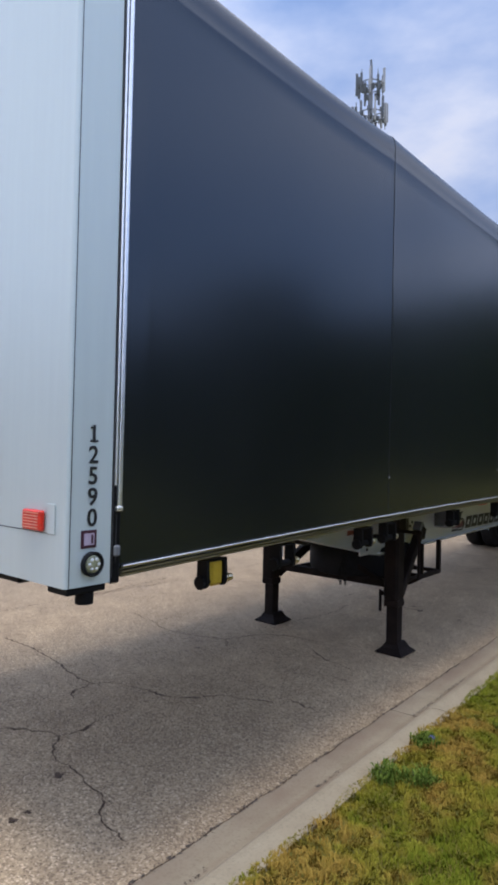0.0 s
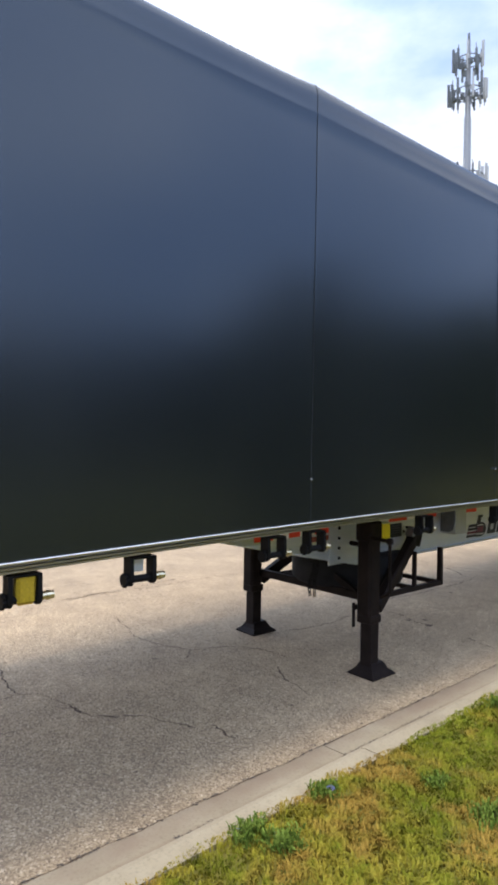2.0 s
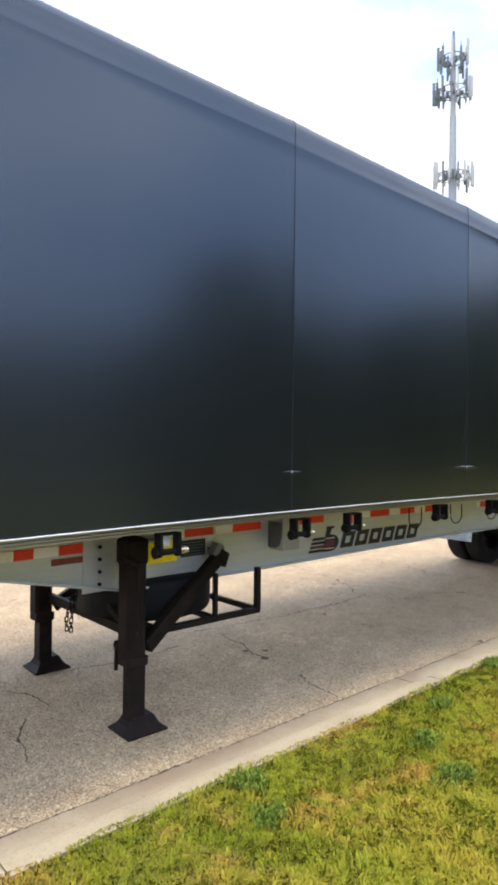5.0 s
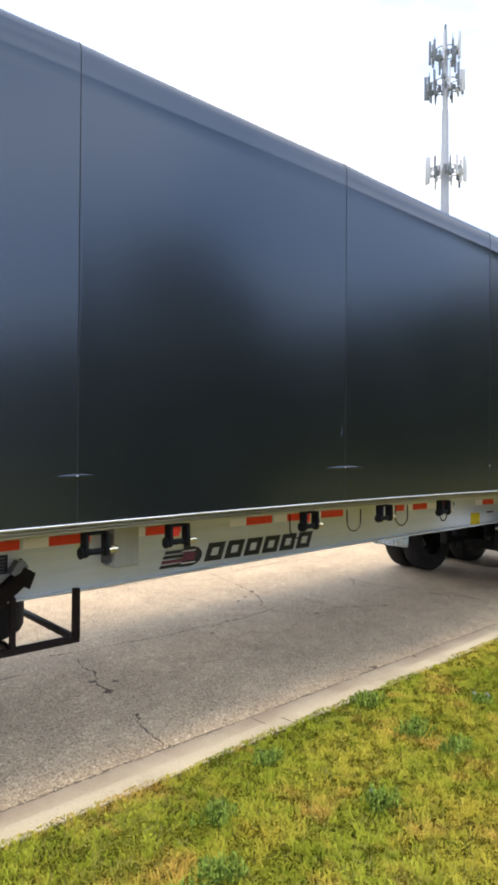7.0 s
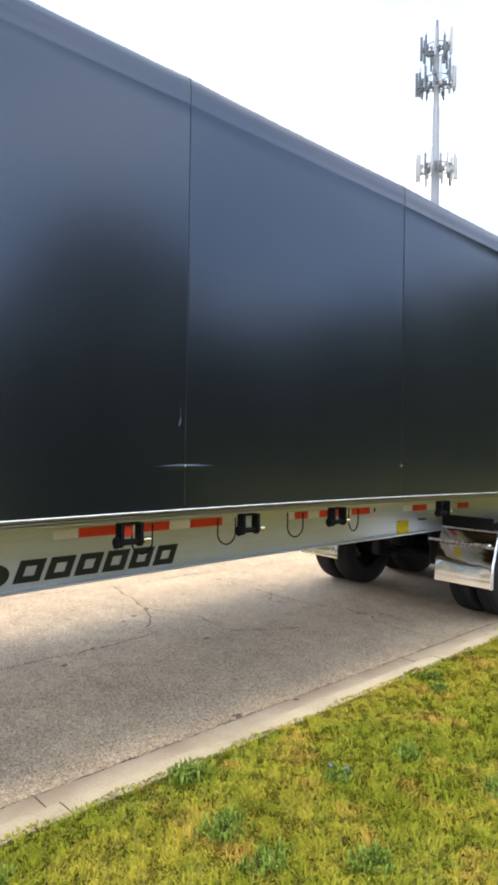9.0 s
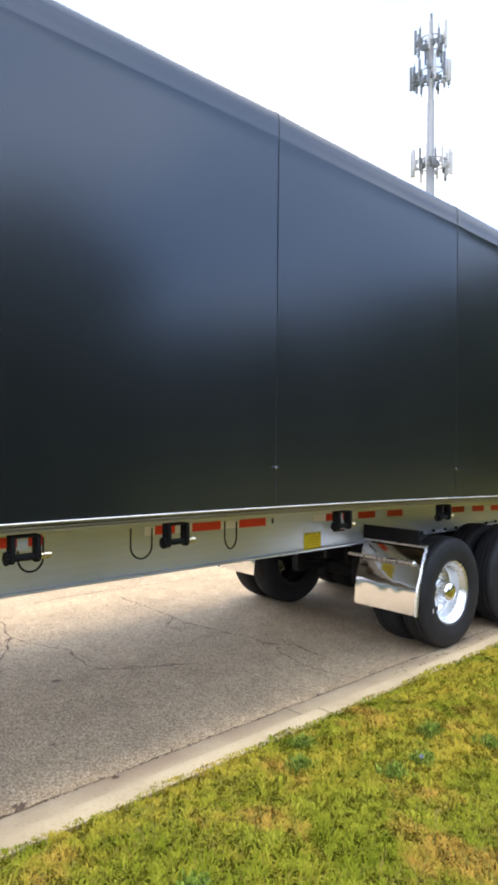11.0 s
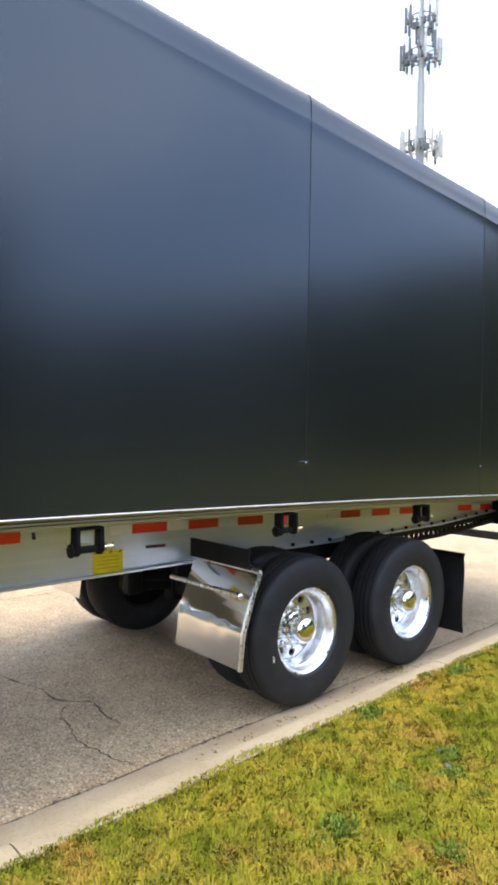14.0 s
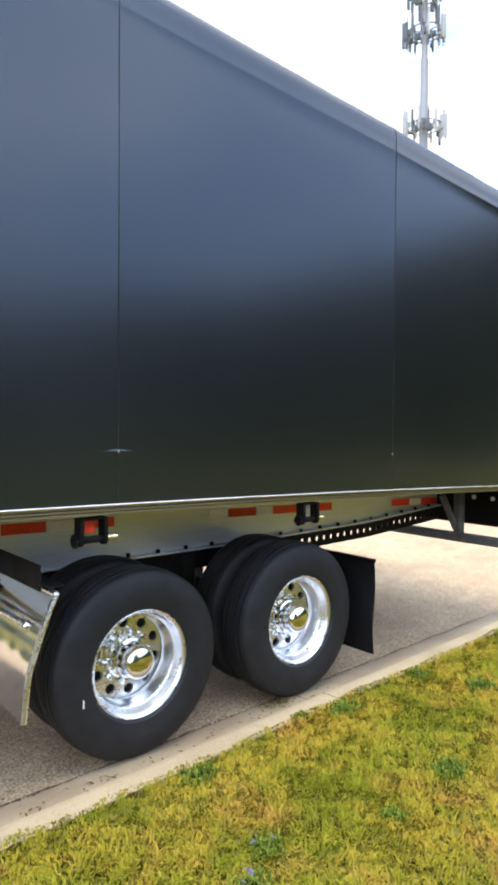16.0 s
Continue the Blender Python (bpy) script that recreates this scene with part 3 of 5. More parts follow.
crease = B()
rows = []
yc, zc = FIRST + 2 * BAY - 0.045, deck(8.79) + 0.56
for j in range(13):
    a = math.radians(-75 + 12.5 * j)
    lift = 0.010 * math.sin(math.pi * j / 12)
    rows.append([(SIDE - 0.007 + lift * d, yc - 0.035 + (0.045 + w) * math.cos(a), zc + (0.075 + w) * math.sin(a)) for d, w in ((0, -0.012), (0.7, -0.005), (1, 0.0), (0.6, 0.006), (0, 0.014))])
loft(crease, rows, caps=False, ring=False)
part("crease", crease, M_TARP, cover, smooth=True)

# deck and side rails
part("deck", loft(B(), arched(NOSE + 0.02, TAIL, ((SIDE - 0.1, -0.045), (SIDE - 0.1, -0.02), (FAR + 0.1, -0.02), (FAR + 0.1, -0.045)))), M_WOOD, trailer, "boarded deck on aluminium sills")
RAIL = ((0.014, -0.007), (0.014, -0.012), (-0.016, -0.013), (-0.016, -0.022), (0.011, -0.023), (0.011, -0.031), (-0.014, -0.032), (-0.014, -0.038), (0.004, -0.039), (0.004, -0.049), (-0.085, -0.051), (-0.085, -0.010))
for side, sign in ((SIDE, 1), (FAR, -1)):
    rail = part("side_rail", loft(B(), arched(1.87, TAIL, [(side + sign * x, z) for x, z in RAIL])), M_RAIL, trailer, "ribbed aluminium side rail")
    lip = ((0.005, -0.0065), (0.019, -0.0065), (0.020, -0.001), (0.018, 0.0015), (0.010, 0.0015))
    part("bright_edge", loft(B(), arched(1.87, TAIL, [(side + sign * x, z) for x, z in lip])), M_EDGE, rail, "worn bright top lip")
for n in range(38):
    y = 2.0 + n * 0.41
    z = deck(y) - 0.046
    stations = ((FAR + 0.09, 0.012), (FAR + 0.35, 0.03), (2 * MID - WEB - 0.06, 0.09), (WEB + 0.06, 0.09), (SIDE - 0.35, 0.03), (SIDE - 0.09, 0.012))
    ring = ((-0.025, 0, 0), (-0.025, 0, -0.005), (-0.003, 0, -0.005), (-0.003, 1, 0.005), (-0.025, 1, 0.005), (-0.025, 1, 0), (0.025, 1, 0), (0.025, 1, 0.005), (0.003, 1, 0.005), (0.003, 0, -0.005), (0.025, 0, -0.005), (0.025, 0, 0))
    cm = loft(B(), [[(x, y + dy, z - 0.001 - low * deep + dz) for dy, deep, dz in ring] for x, low in stations])
    part("crossmember", cm, M_UNDER, trailer)

# main beams: shallow in front, deepening behind the coupler
BEAM_BOTTOM = ((1.75, 1.235), (4.15, 1.235), (4.75, 1.10), (5.75, 0.895), (7.0, 0.900), (8.5, 0.925), (10.0, 0.945), (12.1, 0.950), (13.0, 0.955), (15.0, 0.948), (16.4, 0.965), (17.62, 1.03))


def beam_low(y):
    for (a, p), (b, q) in zip(BEAM_BOTTOM, BEAM_BOTTOM[1:]):
        if a <= y <= b:
            return p + (q - p) * (y - a) / (b - a)
    return BEAM_BOTTOM[-1][1]


beams = []
for x0, sign in ((-2.835, 1), (2 * MID + 2.835, -1)):
    bm = B()
    steps = sorted({round(v, 2) for v in list(np.arange(1.75, 17.6, 0.4)) + [p[0] for p in BEAM_BOTTOM]})
    def around(y, pts):
        return [(x0 + sign * px, y, (beam_low(y) if low else deck(y) - 0.143) + pz) for px, low, pz in pts]
    section = ((0.0, 1, 0.014), (0.0, 0, -0.014), (0.05, 0, -0.014), (0.05, 0, 0.0), (-0.06, 0, 0.0), (-0.06, 0, -0.014), (-0.012, 0, -0.014), (-0.012, 1, 0.014), (-0.06, 1, 0.014), (-0.06, 1, 0.0), (0.05, 1, 0.0), (0.05, 1, 0.014))
    loft(bm, [around(y, section) for y in steps])
    beams.append(part("main_beam", bm, M_ALU, trailer, "deep brushed aluminium chassis beam"))
beam = beams[0]


def plate(name, y0, y1, z0, z1, material, parent, lift=0.004, label="", slant=0.0, thick=0.003, arch=True):
    """A thin plate on the web of the near beam; heights are below the deck's edge when arch is set."""
    bm = B()
    pts = ((y0, z0), (y1, z0), (y1 + slant, z1), (y0 + slant, z1))
    full = [(y, (deck(y) + z) if arch else z) for y, z in pts]
    loft(bm, [[(WEB + lift, y, z) for y, z in full], [(WEB + lift + thick, y, z) for y, z in full]])
    return part(name, bm, material, parent, label)


# conspicuity tape, in runs of alternating lengths
TAPE = ((4.60, 4.80, "r"), (4.80, 4.97, "w"), (4.97, 5.10, "r"), (5.10, 5.27, "w"), (5.27, 5.57, "r"), (6.08, 6.28, "w"), (6.28, 6.56, "r"), (6.58, 6.76, "w"), (6.76, 7.07, "r"), (7.44, 7.53, "w"), (7.53, 7.86, "r"), (8.36, 8.55, "w"), (8.55, 8.86, "r"), (8.88, 9.05, "w"), (9.05, 9.31, "r"), (9.31, 9.51, "w"), (9.51, 9.84, "r"),
        (10.61, 10.70, "w"), (10.70, 10.88, "r"), (10.88, 11.04, "w"), (11.04, 11.325, "r"), (11.325, 11.52, "w"), (11.52, 11.82, "r"), (12.41, 12.59, "w"), (12.59, 12.876, "r"), (12.876, 13.066, "w"), (13.066, 13.342, "r"), (13.342, 13.542, "w"), (13.542, 13.81, "r"),
        (14.60, 14.78, "w"), (14.78, 15.065, "r"), (15.065, 15.245, "w"), (15.245, 15.53, "r"), (15.53, 15.70, "w"), (15.70, 15.96, "r"), (16.83, 17.12, "r"), (17.12, 17.32, "w"), (17.32, 17.60, "r"))
for y0, y1, c in TAPE:
    high = 0.02 if y0 < 5.6 else 0.0
    plate("tape_strip", y0, y1 - 0.002, -0.262 - high, -0.196 - high, M_RED if c == "r" else M_WHITE, beam)
plate("faded_strip", 5.22, 5.55, -0.345, -0.302, plain("faded_red", (0.24, 0.055, 0.03), 0.6, 0.0, 0.3, 30), beam)
# maker's mark: striped emblem and six slanted plain blocks
for k in range(4):
    plate("emblem_bar", 7.655 + 0.016 * k, 7.86 + 0.016 * k, -0.535 + 0.036 * k, -0.510 + 0.036 * k, M_INK if k != 1 else M_MAROON, beam, slant=0.012)
bowl = B()
for lift in (0.004, 0.008):
    ring = []
    for k in range(13):
        a = math.radians(-90 + 15 * k)
        ring.append((7.945 + 0.115 * math.cos(a), -0.463 + 0.078 * math.sin(a)))
    ring = [(7.855, -0.541)] + ring + [(7.875, -0.385)]
    ring = [bowl.verts.new((WEB + lift, y + 0.12 * (z + 0.54), deck(y) + z)) for y, z in ring]
    bowl.faces.new(ring)
    if lift == 0.004:
        base_ring = ring
    else:
        for k in range(len(ring)):
            bowl.faces.new((base_ring[k], base_ring[(k + 1) % len(ring)], ring[(k + 1) % len(ring)], ring[k]))
part("emblem_bowl", bowl, M_INK, beam)
plate("emblem_core", 7.86, 7.985, -0.492, -0.432, M_MAROON, beam, lift=0.0095, slant=0.02)
plate("emblem_line", 7.855, 7.995, -0.516, -0.508, M_WHITE, beam, lift=0.0095, slant=0.004)
plate("emblem_line", 7.865, 8.00, -0.420, -0.413, M_WHITE, beam, lift=0.0095, slant=0.004)
plate("emblem_stem", 7.885, 7.945, -0.39, -0.32, M_INK, beam, slant=0.03)
plate("emblem_head", 7.90, 8.00, -0.33, -0.308, M_INK, beam, slant=0.008)


def letter_block(y0, y1, z0, z1, stroke):
    """A hollow slanted block, standing in for a letter."""
    bm = B()
    lean = 0.055

    def at(y, z):
        return (y + lean * (z - z0) / (z1 - z0), deck(y) + z)

    outer = [(y0, z0), (y1, z0), (y1, z1), (y0, z1)]
    inner = [(y0 + stroke, z0 + stroke * 0.8), (y1 - stroke, z0 + stroke * 0.8), (y1 - stroke, z1 - stroke * 0.8), (y0 + stroke, z1 - stroke * 0.8)]
    for lift in (0.004, 0.007):
        o = [bm.verts.new((WEB + lift, *at(*p))) for p in outer]
        i = [bm.verts.new((WEB + lift, *at(*p))) for p in inner]
        for k in range(4):
            bm.faces.new((o[k], o[(k + 1) % 4], i[(k + 1) % 4], i[k]))
        if lift == 0.004:
            back_o, back_i = o, i
        else:
            for k in range(4):
                bm.faces.new((back_o[k], o[k], o[(k + 1) % 4], back_o[(k + 1) % 4]))
                bm.faces.new((back_i[k], back_i[(k + 1) % 4], i[(k + 1) % 4], i[k]))
    return bm


for k in range(6):
    y0 = 8.09 + 0.214 * k
    part("emblem_block", letter_block(y0, y0 + 0.180, -0.525, -0.378, 0.052), M_INK, beam)
# labels
plate("label_mount", 5.865, 6.128, -0.405, -0.24, M_ALU, beam, thick=0.124)
plate("warning_label", 5.870, 6.124, -0.398, -0.246, M_YELLOW, beam, lift=0.130, label="yellow warning label")
plate("data_plate", 6.247, 6.479, -0.41, -0.284, M_INK, beam, label="dark rating plate")
for k in range(5):
    plate("data_line", 6.267, 6.459, -0.396 + 0.022 * k, -0.391 + 0.022 * k, M_GALV, beam, lift=0.008)
M_FADED = plain("faded_print", (0.66, 0.46, 0.012), 0.6)
hazard = plate("hazard_label", 12.30, 12.52, -0.505, -0.36, M_YELLOW, beam, label="yellow label with hatched border")
for k in (0, 1, 3, 5):
    plate("hatch", 12.305 + 0.036 * k, 12.318 + 0.036 * k, -0.376, -0.363, M_INK, hazard, lift=0.008, slant=0.012)
for k in range(4):
    plate("text_bar", 12.33, 12.49, -0.475 + 0.024 * k, -0.468 + 0.024 * k, M_FADED, hazard, lift=0.008)
plate("small_plate", 12.70, 12.86, -0.372, -0.352, M_INK, beam)
plate("small_plate_end", 12.79, 12.86, -0.370, -0.354, M_MAROON, beam, lift=0.008)
plate("drip_stain", 11.892, 11.914, -0.248, -0.205, M_INK, beam, slant=-0.006)
for y, z in ((6.516, 1.122), (6.566, 1.160)):
    rv = B()
    lathe(rv, ((0.0, 0.013), (0.010, 0.012), (0.014, 0.0)), (WEB + 0.002, y, z), 10)
    part("bolt", rv, M_BLACK, beam)
plate("leg_plate", 5.44, 5.66, -0.56, -0.20, M_ALU, beam, thick=0.012, label="riveted leg mounting plate")
for k in range(4):
    rv = B()
    lathe(rv, ((0.0, 0.014), (0.012, 0.012), (0.016, 0.0)), (WEB + 0.018, 5.56, 1.225 - 0.085 * k), 10)
    part("bolt", rv, M_BLACK, beam)
for k in range(16):
    y = 13.9 + 0.235 * k
    rv = B()
    rod(rv, (WEB + 0.03, y, beam_low(y) + 0.012), (WEB + 0.03, y, beam_low(y) + 0.04), 0.016, 6)
    part("bolt", rv, M_BLACK, beam)

# front bulkhead
z0, z1 = 1.325, deck(1.7) + 2.80
bulk_bm = B()
r = 0.014
corner = [(SIDE - r + r * math.cos(a), NOSE + r - r * math.sin(a)) for a in [math.radians(v) for v in (0, 22, 45, 68, 90)]]
outline = [(SIDE, 1.815)] + corner + [(2 * MID - x, y) for x, y in corner[::-1]] + [(FAR, 1.815)]
loft(bulk_bm, [[(x, y, z) for x, y in outline] + [(x + (-0.04 if x > MID else 0.04) if y > NOSE + r + 0.01 else x * 0.985 + MID * 0.015, y + (0.0 if y > 1.75 else 0.035), z) for x, y in outline[::-1]] for z in (z0, z0 + 0.012, 1.53, 2.4, 3.3, z1)])
bulkhead = part("bulkhead", bulk_bm, M_SHEET, trailer, "pale grey aluminium front bulkhead")
# thin dark joints between its sheets
for x0, x1, y0, y1, a, b in ((SIDE - 0.003, SIDE + 0.0015, 1.616, 1.619, z0, z1),):
    part("sheet_joint", box(B(), x0, x1, y0, y1, a, b), M_INK, bulkhead)
part("sheet_joint", box(B(), FAR + 0.07, SIDE - 0.07, NOSE - 0.0015, NOSE + 0.003, 1.529, 1.5325), M_INK, bulkhead)
for k, (y0, y1, mat, low) in enumerate(((1.816, 1.824, M_INK, 1.34), (1.824, 1.835, M_EDGE, 1.72), (1.835, 1.842, M_INK, 1.40), (1.842, 1.862, M_EDGE, 1.63))):
    part("corner_channel", box(B(), SIDE - 0.05, SIDE + 0.006 + 0.006 * (k % 2), y0, y1, low, z1 - 0.02, 0.003), mat, bulkhead)
part("lower_cheek", box(B(), SIDE - 0.05, SIDE + 0.004, 1.816, 1.862, 1.318, 1.72, 0.004), M_BLACK, bulkhead)
part("hold_clip", box(B(), SIDE, SIDE + 0.02, 1.830, 1.862, 1.615, 1.635, 0.004), M_EDGE, bulkhead)
part("hold_clip", box(B(), SIDE, SIDE + 0.018, 1.825, 1.855, 1.43, 1.475, 0.006), M_GALV, bulkhead)
part("nose_crossbar", box(B(), FAR + 0.45, -2.42, 1.70, 1.79, 1.262, 1.318, 0.008), M_BLACK, bulkhead, "black crossbar under the bulkhead")
foot = B()
box(foot, SIDE - 0.14, SIDE - 0.005, 1.615, 1.80, 1.295, 1.326, 0.005)
rod(foot, (SIDE - 0.045, 1.725, 1.30), (SIDE - 0.045, 1.725, 1.247), 0.037, 16)
part("bump_stop", foot, M_BLACK, bulkhead, "black rubber bump stop", smooth=False)


def digit(text, y, z, size):
    curve = bpy.data.curves.new("digit", "FONT")
    curve.body, curve.size, curve.align_x, curve.extrude, curve.offset = text, size, "CENTER", 0.001, 0.0016
    tmp = new("digit", curve)
    bpy.context.view_layer.update()
    data = bpy.data.meshes.new_from_object(tmp.evaluated_get(bpy.context.evaluated_depsgraph_get()))
    bpy.data.objects.remove(tmp)
    data.materials.append(M_INK)
    ob = new("digit", data)
    ob.parent = bulkhead
    ob.matrix_parent_inverse = bulkhead.matrix_world.inverted()
    ob.matrix_basis = pose(SIDE + 0.003, y, z, 90, 0, 90)
    return ob


for k, c in enumerate("12590"):
    digit(c, 1.718, 1.897 - 0.0835 * k, 0.098)
part("digit_foot", box(B(), SIDE + 0.002, SIDE + 0.0045, 1.700, 1.738, 1.897, 1.906), M_INK, bulkhead)
part("digit_flag", box(B(), SIDE + 0.002, SIDE + 0.0045, 1.702, 1.715, 1.950, 1.959), M_INK, bulkhead)
M_PLUM = plain("dark_plum_print", (0.055, 0.014, 0.026), 0.5)
sq = part("sticker", box(B(), SIDE + 0.002, SIDE + 0.005, 1.668, 1.740, 1.476, 1.547), M_PLUM, bulkhead, "small square dark red sticker")
part("sticker_face", box(B(), SIDE + 0.006, SIDE + 0.008, 1.680, 1.728, 1.488, 1.535), plain("lilac_print", (0.42, 0.34, 0.42), 0.5), sq)
part("sticker_mark", box(B(), SIDE + 0.009, SIDE + 0.011, 1.712, 1.720, 1.494, 1.530), M_PLUM, sq)
lamp = B()
lathe(lamp, ((0.0, 0.050), (0.018, 0.050), (0.022, 0.044), (0.014, 0.038), (0.0, 0.036)), (SIDE + 0.001, 1.720, 1.412), 28)
lamp_ring = part("marker_lamp", lamp, M_RUBBER, bulkhead, "round side marker lamp in a black grommet", smooth=True)
lens = B()
lathe(lens, ((0.006, 0.037), (0.016, 0.034), (0.022, 0.022), (0.024, 0.0)), (SIDE + 0.001, 1.720, 1.412), 24)
part("lens", lens, M_LAMP, lamp_ring, "pale faceted lens", smooth=True)
for k in range(6):
    a = k * math.pi / 3
    facet = B()
    lathe(facet, ((0.021, 0.009), (0.027, 0.006), (0.029, 0.0)), (SIDE, 1.720 + 0.021 * math.cos(a), 1.412 + 0.021 * math.sin(a)), 6)
    part("facet", facet, M_EDGE, lamp_ring)
M_PINK = plain("lit_lens_rib", (0.85, 0.32, 0.22), 0.3)
marker = part("front_marker", box(B(), -2.205, -2.065, NOSE - 0.022, NOSE - 0.001, 1.537, 1.620, 0.006), M_LAMPRED, bulkhead, "red ribbed front marker light")
for k in range(6):
    part("rib", box(B(), -2.195, -2.085, NOSE - 0.026, NOSE - 0.021, 1.547 + 0.0118 * k, 1.551 + 0.0118 * k), M_PINK, marker)
part("marker_backing", box(B(), -2.045, -1.995, NOSE - 0.006, NOSE - 0.001, 1.53, 1.65, 0.002), M_SHEET, bulkhead)

# winches under the near rail
def winch_meshes():
    """Bracket, drum and shaft round the winch's own middle."""
    frame_bm, drum, shaft = B(), B(), B()
    for y in (-0.078, 0.052):
        side = ((0.042, 0.068), (0.046, -0.02), (0.044, -0.055), (0.030, -0.070), (0.0, -0.072), (-0.016, -0.055), (-0.022, -0.01), (-0.022, 0.068))
        loft(frame_bm, [[(x, y + d, z) for x, z in side] for d in (0, 0.02)])
        rod(frame_bm, (0.012, y - 0.004, -0.038), (0.012, y + 0.024, -0.038), 0.030, 12)
    box(frame_bm, -0.022, 0.042, -0.078, 0.072, 0.058, 0.069, 0.002)
    teeth = [(0.012 + r * math.cos(k * math.pi / 11), r * math.sin(k * math.pi / 11) - 0.042) for k in range(22) for r in ((0.029,) if k % 2 else (0.036,))]
    loft(frame_bm, [[(x, y, z) for x, z in teeth] for y in (-0.100, -0.086)])
    rod(frame_bm, (0.012, -0.092, -0.042), (0.012, -0.070, -0.042), 0.024, 12)
    rod(drum, (0.012, -0.07, -0.042), (0.012, 0.06, -0.042), 0.019, 12)
    rod(shaft, (0.012, 0.072, -0.040), (0.012, 0.135, -0.040), 0.019, 14)
    rod(shaft, (0.012, 0.100, -0.040), (0.012, 0.118, -0.040), 0.0225, 14)
    return frame_bm, drum, shaft


frame_bm, drum_bm, shaft_bm = winch_meshes()
WINCHES = ((2.56, "s"), (3.15, "w"), (4.06, "n"), (4.41, "n"), (5.62, "w"), (6.73, "n"), (7.30, "r"), (8.51, "r"), (9.44, "w"), (10.36, "n"), (11.88, "w"), (13.28, "r"), (14.83, "w"))
first = None
for y, kind in WINCHES:
    y -= 0.07
    at = (-1.985, y, deck(y) - 0.135)
    if first is None:
        bodies = []
        for name, bm, mat in (("winch", frame_bm, M_BLACK), ("drum", drum_bm, M_BLACK), ("shaft", shaft_bm, M_BRASS)):
            bmesh.ops.recalc_face_normals(bm, faces=bm.faces)
            data = bpy.data.meshes.new(name)
            bm.to_mesh(data)
            bm.free()
            data.materials.append(mat)
            bodies.append(data)
        first = True
    winch = new("winch", bodies[0])
    winch.parent, winch.location = trailer, Vector(at) - trailer.location
    tagged(winch, "black lashing winch under the side rail")
    for name, data in (("drum", bodies[1]), ("shaft", bodies[2])):
        ob = new(name, data)
        ob.parent = winch
        if name == "shaft":
            tagged(ob, "plated winch shaft end")
    bpy.context.view_layer.update()
    if kind == "s":
        st = B()
        box(st, at[0] - 0.018, at[0] + 0.040, y - 0.040, y + 0.050, at[2] - 0.066, at[2] + 0.066, 0.016)
        part("strap_roll", st, M_STRAP, winch, "rolled yellow webbing strap")
    elif kind in "wr":
        st = B()
        box(st, at[0] - 0.02, at[0] - 0.012, y - 0.028, y + 0.028, at[2] - 0.012, at[2] + 0.055)
        part("tag", st, M_ALU if kind == "w" else M_RED, winch)

# box bracket standing out from the web; shading towards the nose is a dark-coloured cheek
bracket = B()
box(bracket, WEB - 0.001, -2.67, 7.172, 7.375, deck(7.27) - 0.44, deck(7.27) - 0.15, 0.006)
bracket = part("bracket", bracket, brushed("dull_aluminium", (0.47, 0.47, 0.46), 0.5, (1, 1, 0.1), 0.5), beam, "dull aluminium box bracket on the web")
cheek = B()
loft(cheek, [[(x, y, deck(7.16) + z) for x, z in ((WEB, -0.20), (-2.672, -0.20), (-2.672, -0.30), (-2.70, -0.40), (-2.74, -0.42), (WEB, -0.42))] for y in (7.158, 7.170)])
part("cheek", cheek, M_GUARD, bracket, "cheek plate coloured dark grey for shading")

# hanging loops of black cord below the crossmembers
for y, half in ((8.87, 0.065), (9.63, 0.065), (10.39, 0.065), (11.17, 0.034)):
    loop = B()
    pts = []
    for k in range(15):
        a = math.pi * k / 14
        pts.append(Vector((-2.55 + 0.004 * k, y - half * math.cos(a), deck(y) - 0.29 - 0.075 * math.sin(a))))
    pts = [pts[0] + Vector((0, 0, 0.13))] + pts + [pts[-1] + Vector((0, 0, 0.13))]
    for a, b in zip(pts, pts[1:]):
        rod(loop, a, b, 0.006, 6)
    part("cord_loop", loop, M_RUBBER, trailer, "hanging loop of black cord")

